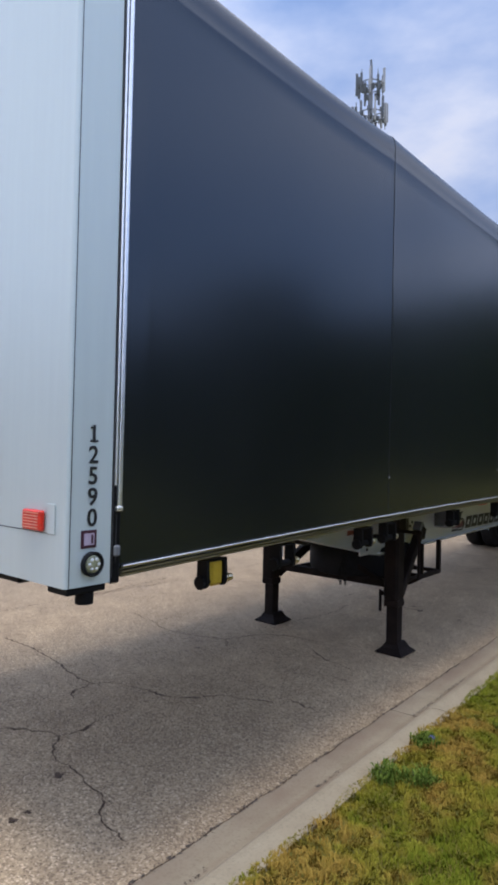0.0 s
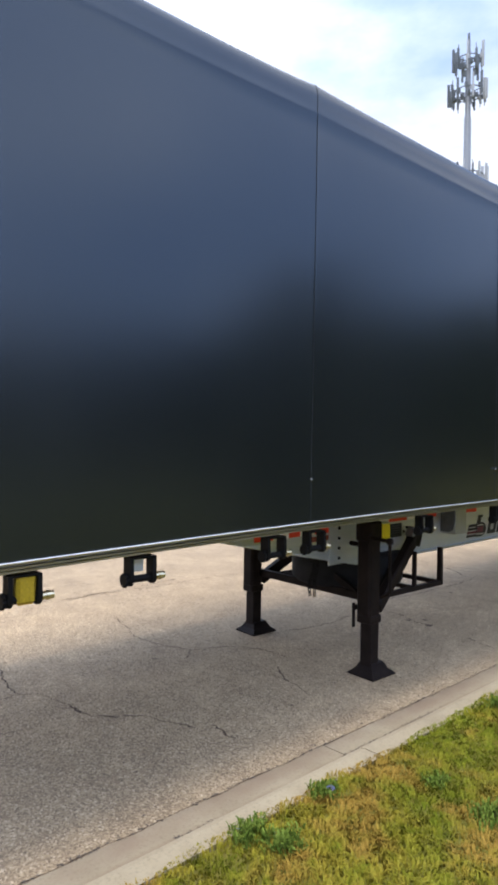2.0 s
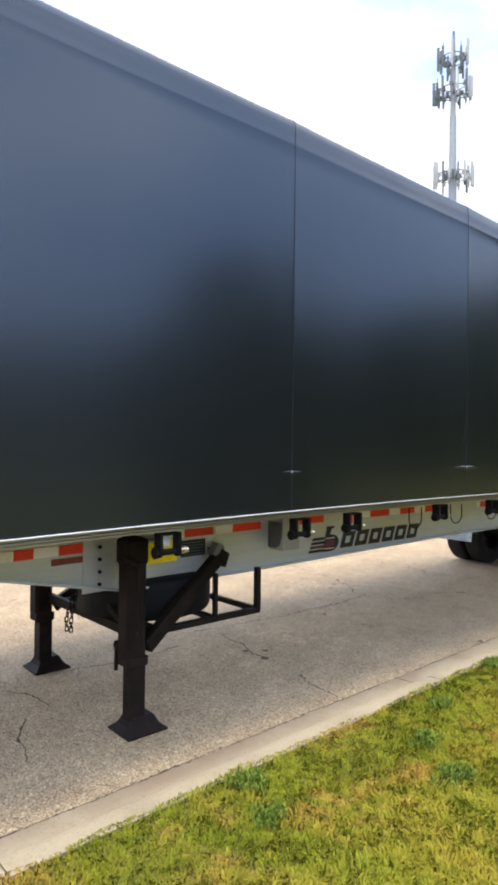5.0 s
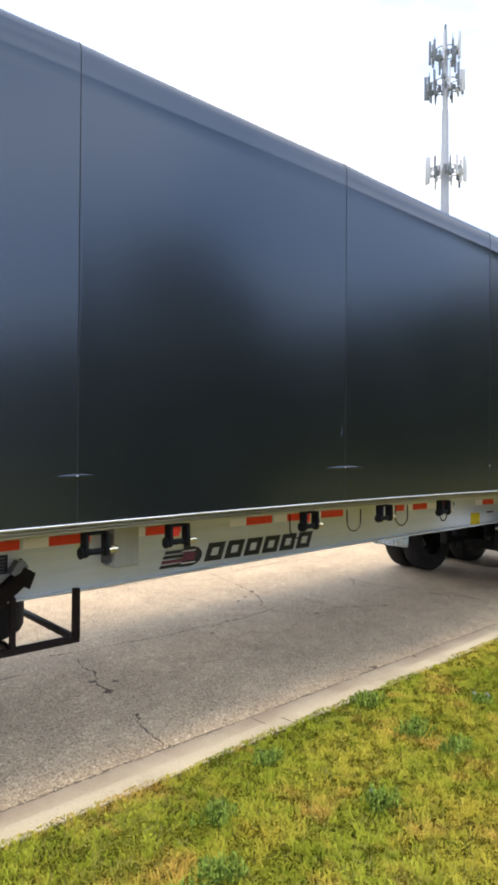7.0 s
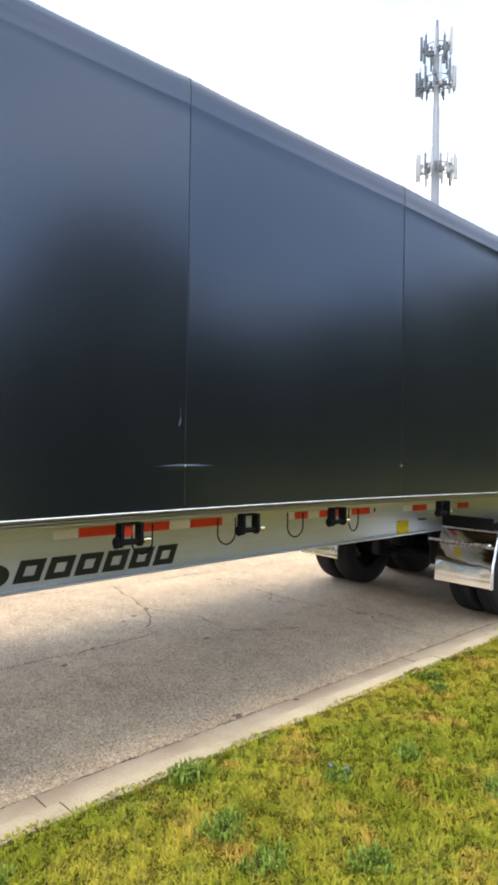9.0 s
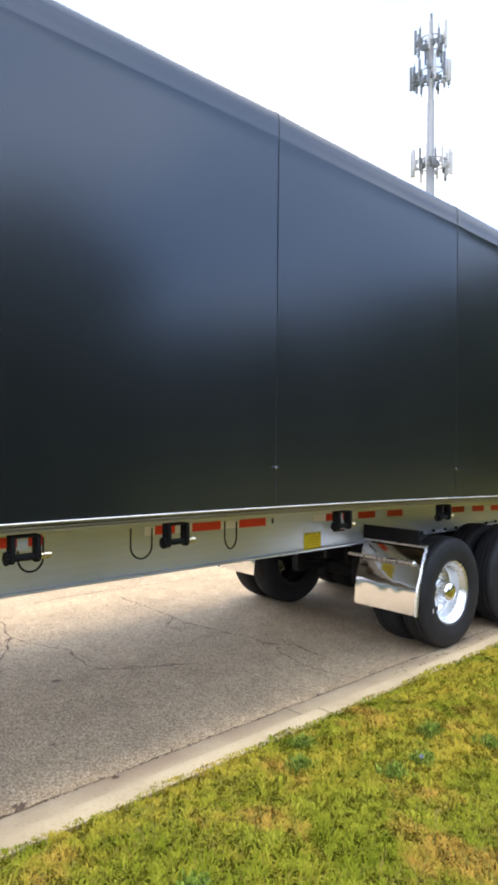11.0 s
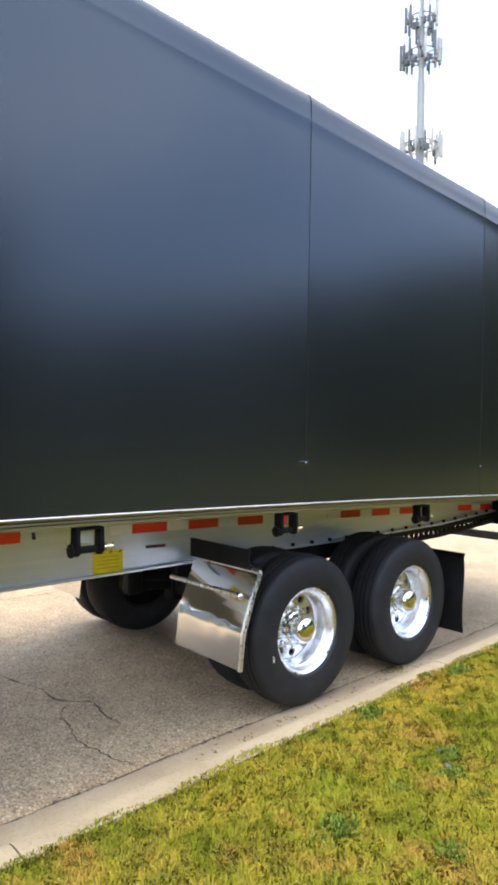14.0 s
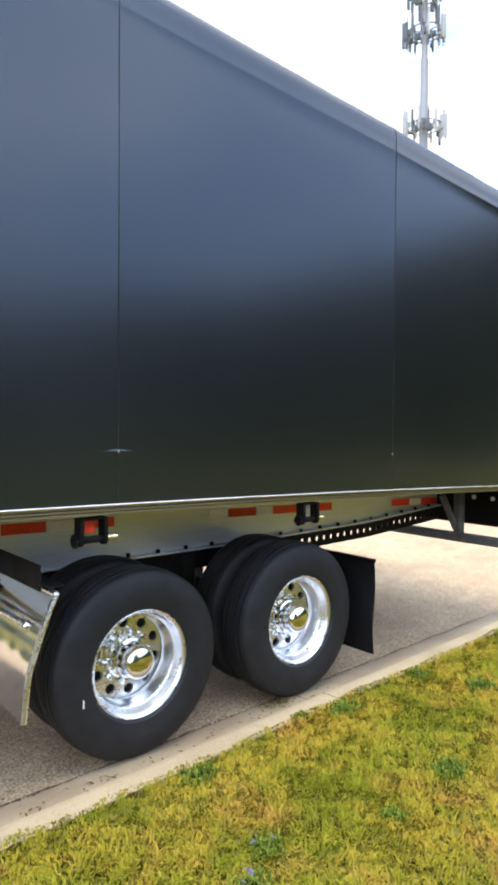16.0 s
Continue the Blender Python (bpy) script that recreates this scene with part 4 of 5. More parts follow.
# landing gear
GEAR_Y = 5.74
for x in (-2.59, -4.05):
    leg = B()
    box(leg, x - 0.076, x + 0.074, GEAR_Y - 0.130, GEAR_Y + 0.018, 0.50, 1.31, 0.022)
    box(leg, x - 0.088, x + 0.080, GEAR_Y - 0.138, GEAR_Y + 0.024, 1.13, 1.30, 0.014)
    box(leg, x - 0.072, x + 0.072, GEAR_Y - 0.125, GEAR_Y + 0.035, 0.45, 0.52, 0.010)
    box(leg, x - 0.056, x + 0.056, GEAR_Y - 0.090, GEAR_Y + 0.022, 0.08, 0.48, 0.006)
    landing = part("landing_leg", leg, M_GEAR, trailer, "black telescopic landing gear leg")
    pad, base = B(), crown(x)
    def square(hx, hy, z):
        return [(x - hx, GEAR_Y - hy, z), (x + hx, GEAR_Y - hy, z), (x + hx, GEAR_Y + hy, z), (x - hx, GEAR_Y + hy, z)]
    loft(pad, [square(0.135, 0.15, base), square(0.137, 0.152, base + 0.010), square(0.132, 0.147, base + 0.016), square(0.09, 0.105, base + 0.050), square(0.066, 0.085, base + 0.095), square(0.060, 0.078, base + 0.105)])
    part("sand_shoe", pad, M_GEAR, landing, "flared steel sand shoe")
    near = x > MID
    brace = B()
    top = (WEB + 0.10, 6.55, 1.08) if near else (2 * MID - WEB - 0.10, 6.55, 1.08)
    bar(brace, (x, GEAR_Y + 0.05, 0.55), top, 0.085, 0.10, 0.01)
    loft(brace, [[(top[0] + d, top[1] + y, top[2] + z) for y, z in ((-0.07, -0.02), (0.02, -0.09), (0.06, 0.01), (-0.015, 0.06))] for d in (-0.05, 0.05)])
    part("brace", brace, M_GEAR, landing)
    clamp = B()
    loft(clamp, [[(top[0] + d, top[1] + y, top[2] + z) for y, z in ((-0.10, 0.025), (-0.055, -0.01), (0.015, 0.055), (-0.01, 0.095), (-0.05, 0.10))] for d in (-0.035, 0.045)])
    part("clamp", clamp, M_GALV, landing, "bright brace clamp")
crank = B()
rod(crank, (-2.53, 5.60, 1.175), (-2.28, 5.56, 1.175), 0.016, 10)
rod(crank, (-2.29, 5.56, 1.19), (-2.29, 5.57, 0.76), 0.014, 10)
rod(crank, (-2.29, 5.57, 0.765), (-2.41, 5.62, 0.70), 0.014, 10)
box(crank, -2.315, -2.265, 5.54, 5.58, 1.15, 1.20, 0.008)
part("crank_handle", crank, M_GEAR, trailer, "folded landing gear crank")
cross = B()
bar(cross, (-2.59, GEAR_Y, 0.64), (-4.05, GEAR_Y, 0.64), 0.05, 0.07, 0.006)
bar(cross, (-2.64, GEAR_Y, 0.60), (-3.9, GEAR_Y, 1.18), 0.035, 0.05)
rod(cross, (-2.59, GEAR_Y, 1.08), (-4.05, GEAR_Y, 1.08), 0.022, 10)
part("cross_tube", cross, M_GEAR, trailer, "cross brace between the landing legs")
pin = B()
rod(pin, (-2.70, 5.63, 0.60), (-2.70, 5.63, 0.40), 0.014, 8)
box(pin, -2.71, -2.655, 5.61, 5.65, 0.55, 0.59, 0.006)
part("drop_pin", pin, M_GEAR, trailer)

# spare wheel in its cradle behind the landing gear
cradle = B()
for x in (-2.66, -3.88):
    bar(cradle, (x, 5.80, 0.62), (x, 6.90, 0.62), 0.045, 0.045, 0.004)
    bar(cradle, (x, 6.88, 0.62), (x, 6.88, 0.96), 0.045, 0.045, 0.004)
    bar(cradle, (x, 6.45, 0.62), (x, 6.45, 0.96), 0.035, 0.035, 0.004)
for y in (5.95, 6.45, 6.88):
    bar(cradle, (-2.66, y, 0.62), (-3.88, y, 0.62), 0.045, 0.04, 0.004)
part("spare_cradle", cradle, M_GEAR, trailer, "black angle-iron spare wheel cradle")
TYRE = ((-0.095, 0.285), (-0.128, 0.315), (-0.143, 0.38), (-0.140, 0.43), (-0.126, 0.480), (-0.116, 0.503), (-0.098, 0.517), (-0.072, 0.5205), (-0.070, 0.509), (-0.060, 0.509), (-0.058, 0.5225), (-0.026, 0.525), (-0.024, 0.511), (-0.014, 0.511), (-0.012, 0.5255),
        (0.012, 0.5255), (0.014, 0.511), (0.024, 0.511), (0.026, 0.525), (0.058, 0.5225), (0.060, 0.509), (0.070, 0.509), (0.072, 0.5205), (0.098, 0.517), (0.116, 0.503), (0.126, 0.480), (0.140, 0.43), (0.143, 0.38), (0.128, 0.315), (0.095, 0.285))
spare = B()
lathe(spare, ((-0.135, 0.29), (-0.152, 0.33), (-0.158, 0.42), (-0.154, 0.485), (-0.140, 0.515), (-0.115, 0.528), (0.0, 0.530), (0.115, 0.528), (0.140, 0.515), (0.154, 0.485), (0.158, 0.42), (0.152, 0.33), (0.135, 0.29)), (0, 0, 0), 56)
lathe(spare, ((-0.135, 0.29), (-0.06, 0.27), (0.06, 0.27), (0.135, 0.29)), (0, 0, 0), 56)
bmesh.ops.transform(spare, matrix=pose(-3.25, 6.19, 0.802, 0, 90, 0), verts=spare.verts)
part("spare_wheel", spare, M_RUBBER, trailer, "spare tyre lying flat in its cradle", smooth=True)

# slack chain hanging beside the spare
for strand, (cx, cy) in enumerate(((-3.02, 5.44), (-2.98, 5.45))):
    chain = B()
    for k in range(11):
        z = 0.95 - 0.03 * k
        x, y = cx + 0.012 * math.sin(k * 0.7 + strand), cy + 0.02 * math.sin(k * 0.5)
        flat = k % 2
        for a, b in (((-0.011, 0.018), (-0.011, -0.018)), ((0.011, 0.018), (0.011, -0.018)), ((-0.011, 0.018), (0.011, 0.018)), ((-0.011, -0.018), (0.011, -0.018))):
            rod(chain, (x + (a[0] if flat else 0), y + (0 if flat else a[0]), z + a[1]), (x + (b[0] if flat else 0), y + (0 if flat else b[0]), z + b[1]), 0.0045, 6)
    part("chain", chain, M_BLACK, trailer, "slack dark chain")

# running gear
AXLES, HUB_Z, FACE = (13.58, 14.84), 0.526, -2.08
AXLE_MID = -3.42


def rim_mesh(seg=60):
    """Polished disc wheel: dished lip and a face with ten round hand holes; x grows outwards, 0 is the lip's plane."""
    bm = B()
    lathe(bm, ((-0.05, 0.284), (-0.008, 0.292), (0.0, 0.302), (0.006, 0.303), (0.008, 0.297), (0.002, 0.286), (-0.012, 0.276), (-0.055, 0.268), (-0.066, 0.258), (-0.12, 0.252), (-0.150, 0.248), (-0.160, 0.240)), (0, 0, 0), seg)
    face = -0.165
    for k in range(10):
        mid = 2 * math.pi * k / 10
        outer, hole, back = [], [], []
        for j in range(16):
            u = j / 4.0
            s, v = int(u), u - int(u)
            a, r = ((-1 + 2 * v, 0), (1, v), (1 - 2 * v, 1), (-1, 1 - v))[s]
            ang, rad = mid + a * math.pi / 10, 0.120 + r * 0.120
            outer.append(bm.verts.new((face, rad * math.cos(ang), rad * math.sin(ang))))
            ha = math.atan2(r - 0.55, a * 0.9)
            cy, cz = 0.196 * math.cos(mid), 0.196 * math.sin(mid)
            er, et = (math.cos(mid), math.sin(mid)), (-math.sin(mid), math.cos(mid))
            py, pz = cy + 0.030 * (math.sin(ha) * er[0] + math.cos(ha) * et[0]), cz + 0.030 * (math.sin(ha) * er[1] + math.cos(ha) * et[1])
            hole.append(bm.verts.new((face, py, pz)))
            back.append(bm.verts.new((face - 0.022, py, pz)))
        for j in range(16):
            n = (j + 1) % 16
            bm.faces.new((outer[j], outer[n], hole[n], hole[j]))
            bm.faces.new((hole[j], hole[n], back[n], back[j]))
    return bm


def hub_mesh():
    bm = B()
    lathe(bm, ((-0.16, 0.125), (-0.148, 0.123), (-0.142, 0.116), (-0.10, 0.110), (-0.095, 0.100), (-0.02, 0.097), (0.004, 0.090), (0.024, 0.070), (0.034, 0.036), (0.037, 0.0)), (0, 0, 0), 36)
    return bm


def nut_mesh():
    bm = B()
    lathe(bm, ((-0.16, 0.0185), (-0.152, 0.0175), (-0.14, 0.015), (-0.122, 0.014), (-0.115, 0.010), (-0.113, 0.0)), (0, 0, 0), 8)
    return bm


def mesh_of(name, bm, mat, smooth=True):
    bmesh.ops.recalc_face_normals(bm, faces=bm.faces)
    data = bpy.data.meshes.new(name)
    bm.to_mesh(data)
    bm.free()
    data.materials.append(mat)
    if smooth:
        data.polygons.foreach_set("use_smooth", [True] * len(data.polygons))
        data.set_sharp_from_angle(angle=radians(32))
    return data


D_TYRE, D_RIM, D_HUB, D_NUT = mesh_of("tyre", lathe(B(), TYRE, (0, 0, 0), 72), M_TYRE), mesh_of("rim", rim_mesh(), M_POLISH), mesh_of("hub_cap", hub_mesh(), M_CHROME), mesh_of("wheel_nut", nut_mesh(), M_CHROME)
drum_bm = lathe(B(), ((-0.32, 0.23), (-0.20, 0.235), (-0.195, 0.10)), (0, 0, 0), 40)
D_DRUM = mesh_of("brake_drum", drum_bm, M_BLACK)


def placed(name, data, m, parent, label=""):
    ob = new(name, data)
    ob.parent = parent
    ob.matrix_parent_inverse = parent.matrix_world.inverted()
    ob.matrix_basis = m
    bpy.context.view_layer.update()
    return tagged(ob, label) if label else ob


for y in AXLES:
    for face, sign in ((FACE, 1), (2 * AXLE_MID - FACE, -1)):
        spin = 7.0 * y
        lift = 0.0 if sign > 0 else 0.042
        centre = (face - sign * 0.14, y, HUB_Z + lift)
        outer = placed("wheel", D_TYRE, pose(*centre, spin, 0, 0), trailer, "outer dual tyre on a polished aluminium wheel")
        out = pose(face, y, HUB_Z + lift, 0, 0, 0 if sign > 0 else 180) @ pose(0, 0, 0, spin, 0, 0)
        placed("rim", D_RIM, out @ pose(-0.035, 0, 0), outer, "polished dished aluminium rim with round hand holes")
        placed("hub_cap", D_HUB, out @ pose(-0.045, 0, 0), outer, "mirror-bright hub cap")
        placed("brake_drum", D_DRUM, out @ pose(-0.02, 0, 0), outer)
        for k in range(10):
            a = 2 * math.pi * (k + 0.5) / 10
            placed("wheel_nut", D_NUT, out @ pose(-0.035, 0.1425 * math.cos(a), 0.1425 * math.sin(a)), outer)
        placed("inner_wheel", D_TYRE, pose(face - sign * 0.475, y, HUB_Z + lift, spin + 9, 0, 0), trailer, "inner dual tyre, dusty black")
    axle = B()
    rod(axle, (FACE - 0.2, y, HUB_Z), (2 * AXLE_MID - FACE + 0.2, y, HUB_Z + 0.042), 0.065, 16)
    for x in (WEB - 0.02, 2 * MID - WEB + 0.02):
        box(axle, x - 0.06, x + 0.06, y - 0.10, y + 0.10, HUB_Z - 0.09, HUB_Z + 0.11, 0.02)
        rod(axle, (x, y + 0.15, HUB_Z + 0.08), (x, y + 0.15, 0.92), 0.11, 16)
        bar(axle, (x, y - 0.45, 0.62), (x, y + 0.05, 0.56), 0.09, 0.07, 0.01)
        box(axle, x - 0.06, x + 0.06, y - 0.52, y - 0.38, 0.55, 0.95, 0.02)
    part("axle", axle, M_AXLE, trailer, "axle beam with air springs and hangers")
chamber = B()
lathe(chamber, ((0.0, 0.075), (0.05, 0.088), (0.10, 0.088), (0.13, 0.06), (0.135, 0.022), (0.19, 0.020), (0.19, 0.0)), (-4.36, 13.37, 0.47), 20)
part("brake_chamber", chamber, plain("dusty_drab_paint", (0.155, 0.140, 0.070), 0.75, 0.0, 0.4, 20), trailer, "dusty pale brake chamber", smooth=True)
mark = B()
box(mark, FACE - 0.004, FACE + 0.004, 13.214, 13.221, 0.390, 0.432)
part("tyre_mark", mark, M_WHITE, trailer, "chalk mark on the tyre wall")

# sliding suspension rail with its row of holes
for x0 in (WEB + 0.02, 2 * MID - WEB - 0.02):
    sl = B()
    y0, y1, n = 14.705, 17.62, 32
    solid = [(x0 - 0.012, -0.136), (x0 + 0.012, -0.136), (x0 + 0.012, -0.001), (x0 - 0.012, -0.001)]
    loft(sl, [[(x, y, beam_low(y) + z) for x, z in solid] for y in (12.95, 13.0, 13.6, 14.2, y0)])
    step, r = (y1 - y0) / n, 0.027
    for k in range(n):
        a, b = y0 + k * step, y0 + (k + 1) * step
        m = (a + b) / 2
        outer = [(y, beam_low(y) + z) for y, z in ((b, -0.071), (b, -0.001), (m, -0.001), (a, -0.001), (a, -0.071), (a, -0.136), (m, -0.136), (b, -0.136))]
        inner = [(m + r * math.cos(q * math.pi / 4), beam_low(m) - 0.071 + r * math.sin(q * math.pi / 4)) for q in range(8)]
        loops = [[sl.verts.new((x0 + d, y, z)) for y, z in pts] for d, pts in ((0.012, inner), (0.012, outer), (-0.012, outer), (-0.012, inner))]
        for lo, hi in zip(loops, loops[1:] + loops[:1]):
            for q in range(8):
                if lo is loops[1] and q in (0, 3, 4, 7):
                    continue
                sl.faces.new((lo[q], lo[(q + 1) % 8], hi[(q + 1) % 8], hi[q]))
    bmesh.ops.remove_doubles(sl, verts=sl.verts, dist=0.0008)
    part("slider_rail", sl, M_BLACK, trailer, "black suspension slider rail with adjusting holes")

# polished front fenders and their rubber skirts, mud flaps behind
for sign in (1, -1):
    def mx(x):
        return x if sign > 0 else 2 * AXLE_MID - x
    curve = ((12.892, 0.42), (12.896, 0.46), (12.900, 0.50), (12.906, 0.56), (12.914, 0.63), (12.925, 0.68), (12.946, 0.735), (12.965, 0.79), (12.991, 0.865), (13.020, 0.94), (13.055, 1.015))
    dense = []
    for (ya, za), (yb, zb) in zip(curve, curve[1:]):
        dense += [(ya + (yb - ya) * q / 4, za + (zb - za) * q / 4) for q in range(4)]
    for _ in range(3):
        dense = [dense[0]] + [((a[0] + 2 * b[0] + c[0]) / 4, b[1]) for a, b, c in zip(dense, dense[1:], dense[2:])] + [dense[-1], curve[-1]][:1]
    dense.append(curve[-1])
    fb = B()
    lower, inner = (0.0, -2.73) if sign > 0 else (0.45, -2.67)
    for off in (0.0, 0.006):
        loft(fb, [[(mx(inner + (-2.06 - inner) * c / 20), y + off + 0.0022 * math.sin(0.95 * c + 1.4 * math.sin(0.5 * c)) * math.exp(-((z - 0.65) / 0.05) ** 2), z) for c in range(21)] for y, z in dense if z >= lower], caps=False, ring=False)
    fender = part("fender", fb, M_FENDER, trailer, "polished stainless quarter fender", smooth=True)
    eb = B()
    rows = [[(mx(-2.045) + 0.016 * math.cos(q * math.pi / 4), y + 0.016 * math.sin(q * math.pi / 4), z) for q in range(8)] for y, z in dense if z >= lower]
    loft(eb, rows)
    part("rolled_edge", eb, M_POLISH, fender, smooth=True)
    tube = B()
    rod(tube, (mx(-2.81), 12.905, 0.875), (mx(-2.09), 12.93, 0.875), 0.016, 12)
    lathe(tube, [(0.027 * math.cos(q * math.pi / 8), 0.027 * math.sin(q * math.pi / 8)) for q in range(9)], (mx(-2.098), 12.925, 0.872), 14)
    part("mounting_tube", tube, M_POLISH, fender, smooth=True)
    band = B()
    rod(band, (mx(-2.73), 13.058, 1.012), (mx(-2.05), 13.058, 1.012), 0.016, 10)
    part("top_band", band, M_POLISH, fender, smooth=True)
    skirt = B()
    over = [(12.99, 1.15), (13.01, 1.06), (13.05, 1.030), (13.12, 1.035)]
    rows = [[(mx(x), y, z + d) for x, d in ((-2.68, 0.0), (-2.10, 0.0), (-2.10, 0.01), (-2.68, 0.01))] for y, z in over]
    loft(skirt, rows)
    box(skirt, min(mx(-2.70), mx(-2.08)), max(mx(-2.70), mx(-2.08)), 12.985, 12.995, 1.03, 1.16, 0.002)
    part("rubber_skirt", skirt, M_RUBBER, fender)
    fl = B()
    rows = []
    for k in range(9):
        z = 0.845 - 0.0875 * k
        rows.append([(mx(x), 15.53 + d + 0.012 * math.sin(k * 0.8), z) for x, d in ((-2.70, 0), (-2.03, 0.01 * math.sin(k)), (-2.03, 0.01), (-2.70, 0.01))])
    loft(fl, rows)
    part("mud_flap", fl, M_RUBBER, trailer, "black rubber mud flap")
    hang = B()
    bar(hang, (mx(-2.85), 15.53, 0.850), (mx(-2.02), 15.53, 0.850), 0.03, 0.03, 0.004)
    part("flap_hanger", hang, M_BLACK, trailer)

# tail: rear sill, lights and under-run guard
sill = B()
box(sill, FAR + 0.02, SIDE - 0.02, TAIL - 0.05, TAIL, deck(TAIL) - 0.44, deck(TAIL) - 0.07, 0.01)
rear = part("rear_sill", sill, M_BLACK, trailer, "black rear sill with small lamps")
for x in (-2.05, -2.25, -2.45):
    l = B()
    rod(l, (x, TAIL - 0.052, deck(TAIL) - 0.16), (x, TAIL - 0.062, deck(TAIL) - 0.16), 0.022, 12)
    part("lamp_back", l, M_WHITE, rear)
guard = B()
bar(guard, (SIDE - 0.02, 17.55, 0.745), (FAR + 0.02, 17.55, 0.745), 0.10, 0.085, 0.008)
guard_part = part("underrun_guard", guard, M_GUARD, trailer, "grey steel under-run guard")
for x in (-2.52, 2 * MID + 2.52):
    post = B()
    box(post, x - 0.035, x + 0.035, 17.48, 17.58, 0.74, deck(17.5) - 0.06, 0.006)
    bar(post, (x - 0.02, 17.25, deck(17.2) - 0.14), (x - 0.02, 17.50, 0.84), 0.05, 0.05, 0.005)
    part("guard_post", post, M_GUARD, guard_part)

# ---------------------------------------------------------------- antenna mast
MAST = (-43.25, 77.24)
mast = thing("antenna_mast", (*MAST, 0), "tall grey monopole mast with two rings of antennas", "mast")
rows = [[(MAST[0] + r * math.cos(k * math.pi / 6), MAST[1] + r * math.sin(k * math.pi / 6), z) for k in range(12)] for z, r in ((-0.1, 0.85), (18, 0.68), (36.9, 0.52), (37.0, 0.49), (45.4, 0.44), (45.5, 0.36), (52.4, 0.30), (55.7, 0.2))]
part("pole", loft(B(), rows), M_GALV, mast, smooth=True)


def antenna_ring(z, radius, tall, count, dark):
    rim = radius * 0.8
    ring_rows = []
    for k in range(25):
        a = 2 * math.pi * (k % 24) / 24
        ring_rows.append([(MAST[0] + (rim + 0.07 * math.cos(q * math.pi / 3)) * math.cos(a), MAST[1] + (rim + 0.07 * math.cos(q * math.pi / 3)) * math.sin(a), z + 0.07 * math.sin(q * math.pi / 3)) for q in range(6)])
    ring_part = part("platform", loft(B(), ring_rows, caps=False), M_ANT, mast)
    for k in range(6):
        a = math.pi * k / 3
        part("platform_arm", rod(B(), (*MAST, z), (MAST[0] + rim * math.cos(a), MAST[1] + rim * math.sin(a), z), 0.07, 6), M_ANT, mast)
    for k in range(count):
        a = 2 * math.pi * (k + 0.35 * rng.random()) / count
        r = radius * (0.82 + 0.18 * rng.random())
        x, y = MAST[0] + r * math.cos(a), MAST[1] + r * math.sin(a)
        h, lift = tall * (0.7 + 0.5 * rng.random()), (rng.random() - 0.5) * tall * 0.35
        ant = B()
        box(ant, -0.17, 0.17, -0.09, 0.09, z + lift - h / 2, z + lift + h / 2, 0.03, Matrix.Translation((x, y, 0)) @ Matrix.Rotation(a, 4, "Z"))
        rod(ant, (x * 0.97 + MAST[0] * 0.03, y * 0.97 + MAST[1] * 0.03, z - tall * 0.55), (x * 0.97 + MAST[0] * 0.03, y * 0.97 + MAST[1] * 0.03, z + tall * 0.5), 0.05, 6)
        box(ant, -0.2, 0.2, -0.15, 0.15, z - 0.5 + lift, z + 0.1 + lift, 0.03, Matrix.Translation((x * 0.9 + MAST[0] * 0.1, y * 0.9 + MAST[1] * 0.1, 0)))
        part("antenna", ant, M_ANT if rng.random() < dark else M_PANEL, ring_part)


antenna_ring(52.9, 2.0, 3.0, 10, 0.75)
antenna_ring(48.6, 2.5, 2.6, 15, 0.85)
antenna_ring(37.6, 2.6, 2.6, 15, 0.3)
# radio boxes and cable bundles close to the pole
for z in (52.3, 48.4, 37.7):
    for k in range(7):
        a, r = 2 * math.pi * k / 7 + z, 0.62 + 0.5 * rng.random()
        x, y, h = MAST[0] + r * math.cos(a), MAST[1] + r * math.sin(a), 0.5 + 0.5 * rng.random()
        top = z + 0.9 * (rng.random() - 0.5)
        part("radio_unit", box(B(), -0.22, 0.22, -0.14, 0.14, top - h, top, 0.03, Matrix.Translation((x, y, 0)) @ Matrix.Rotation(a, 4, "Z")), M_ANT, mast)
whip = B()
rod(whip, (*MAST, 55.5), (*MAST, 56.5), 0.16, 8)
part("whip", whip, M_ANT, mast)


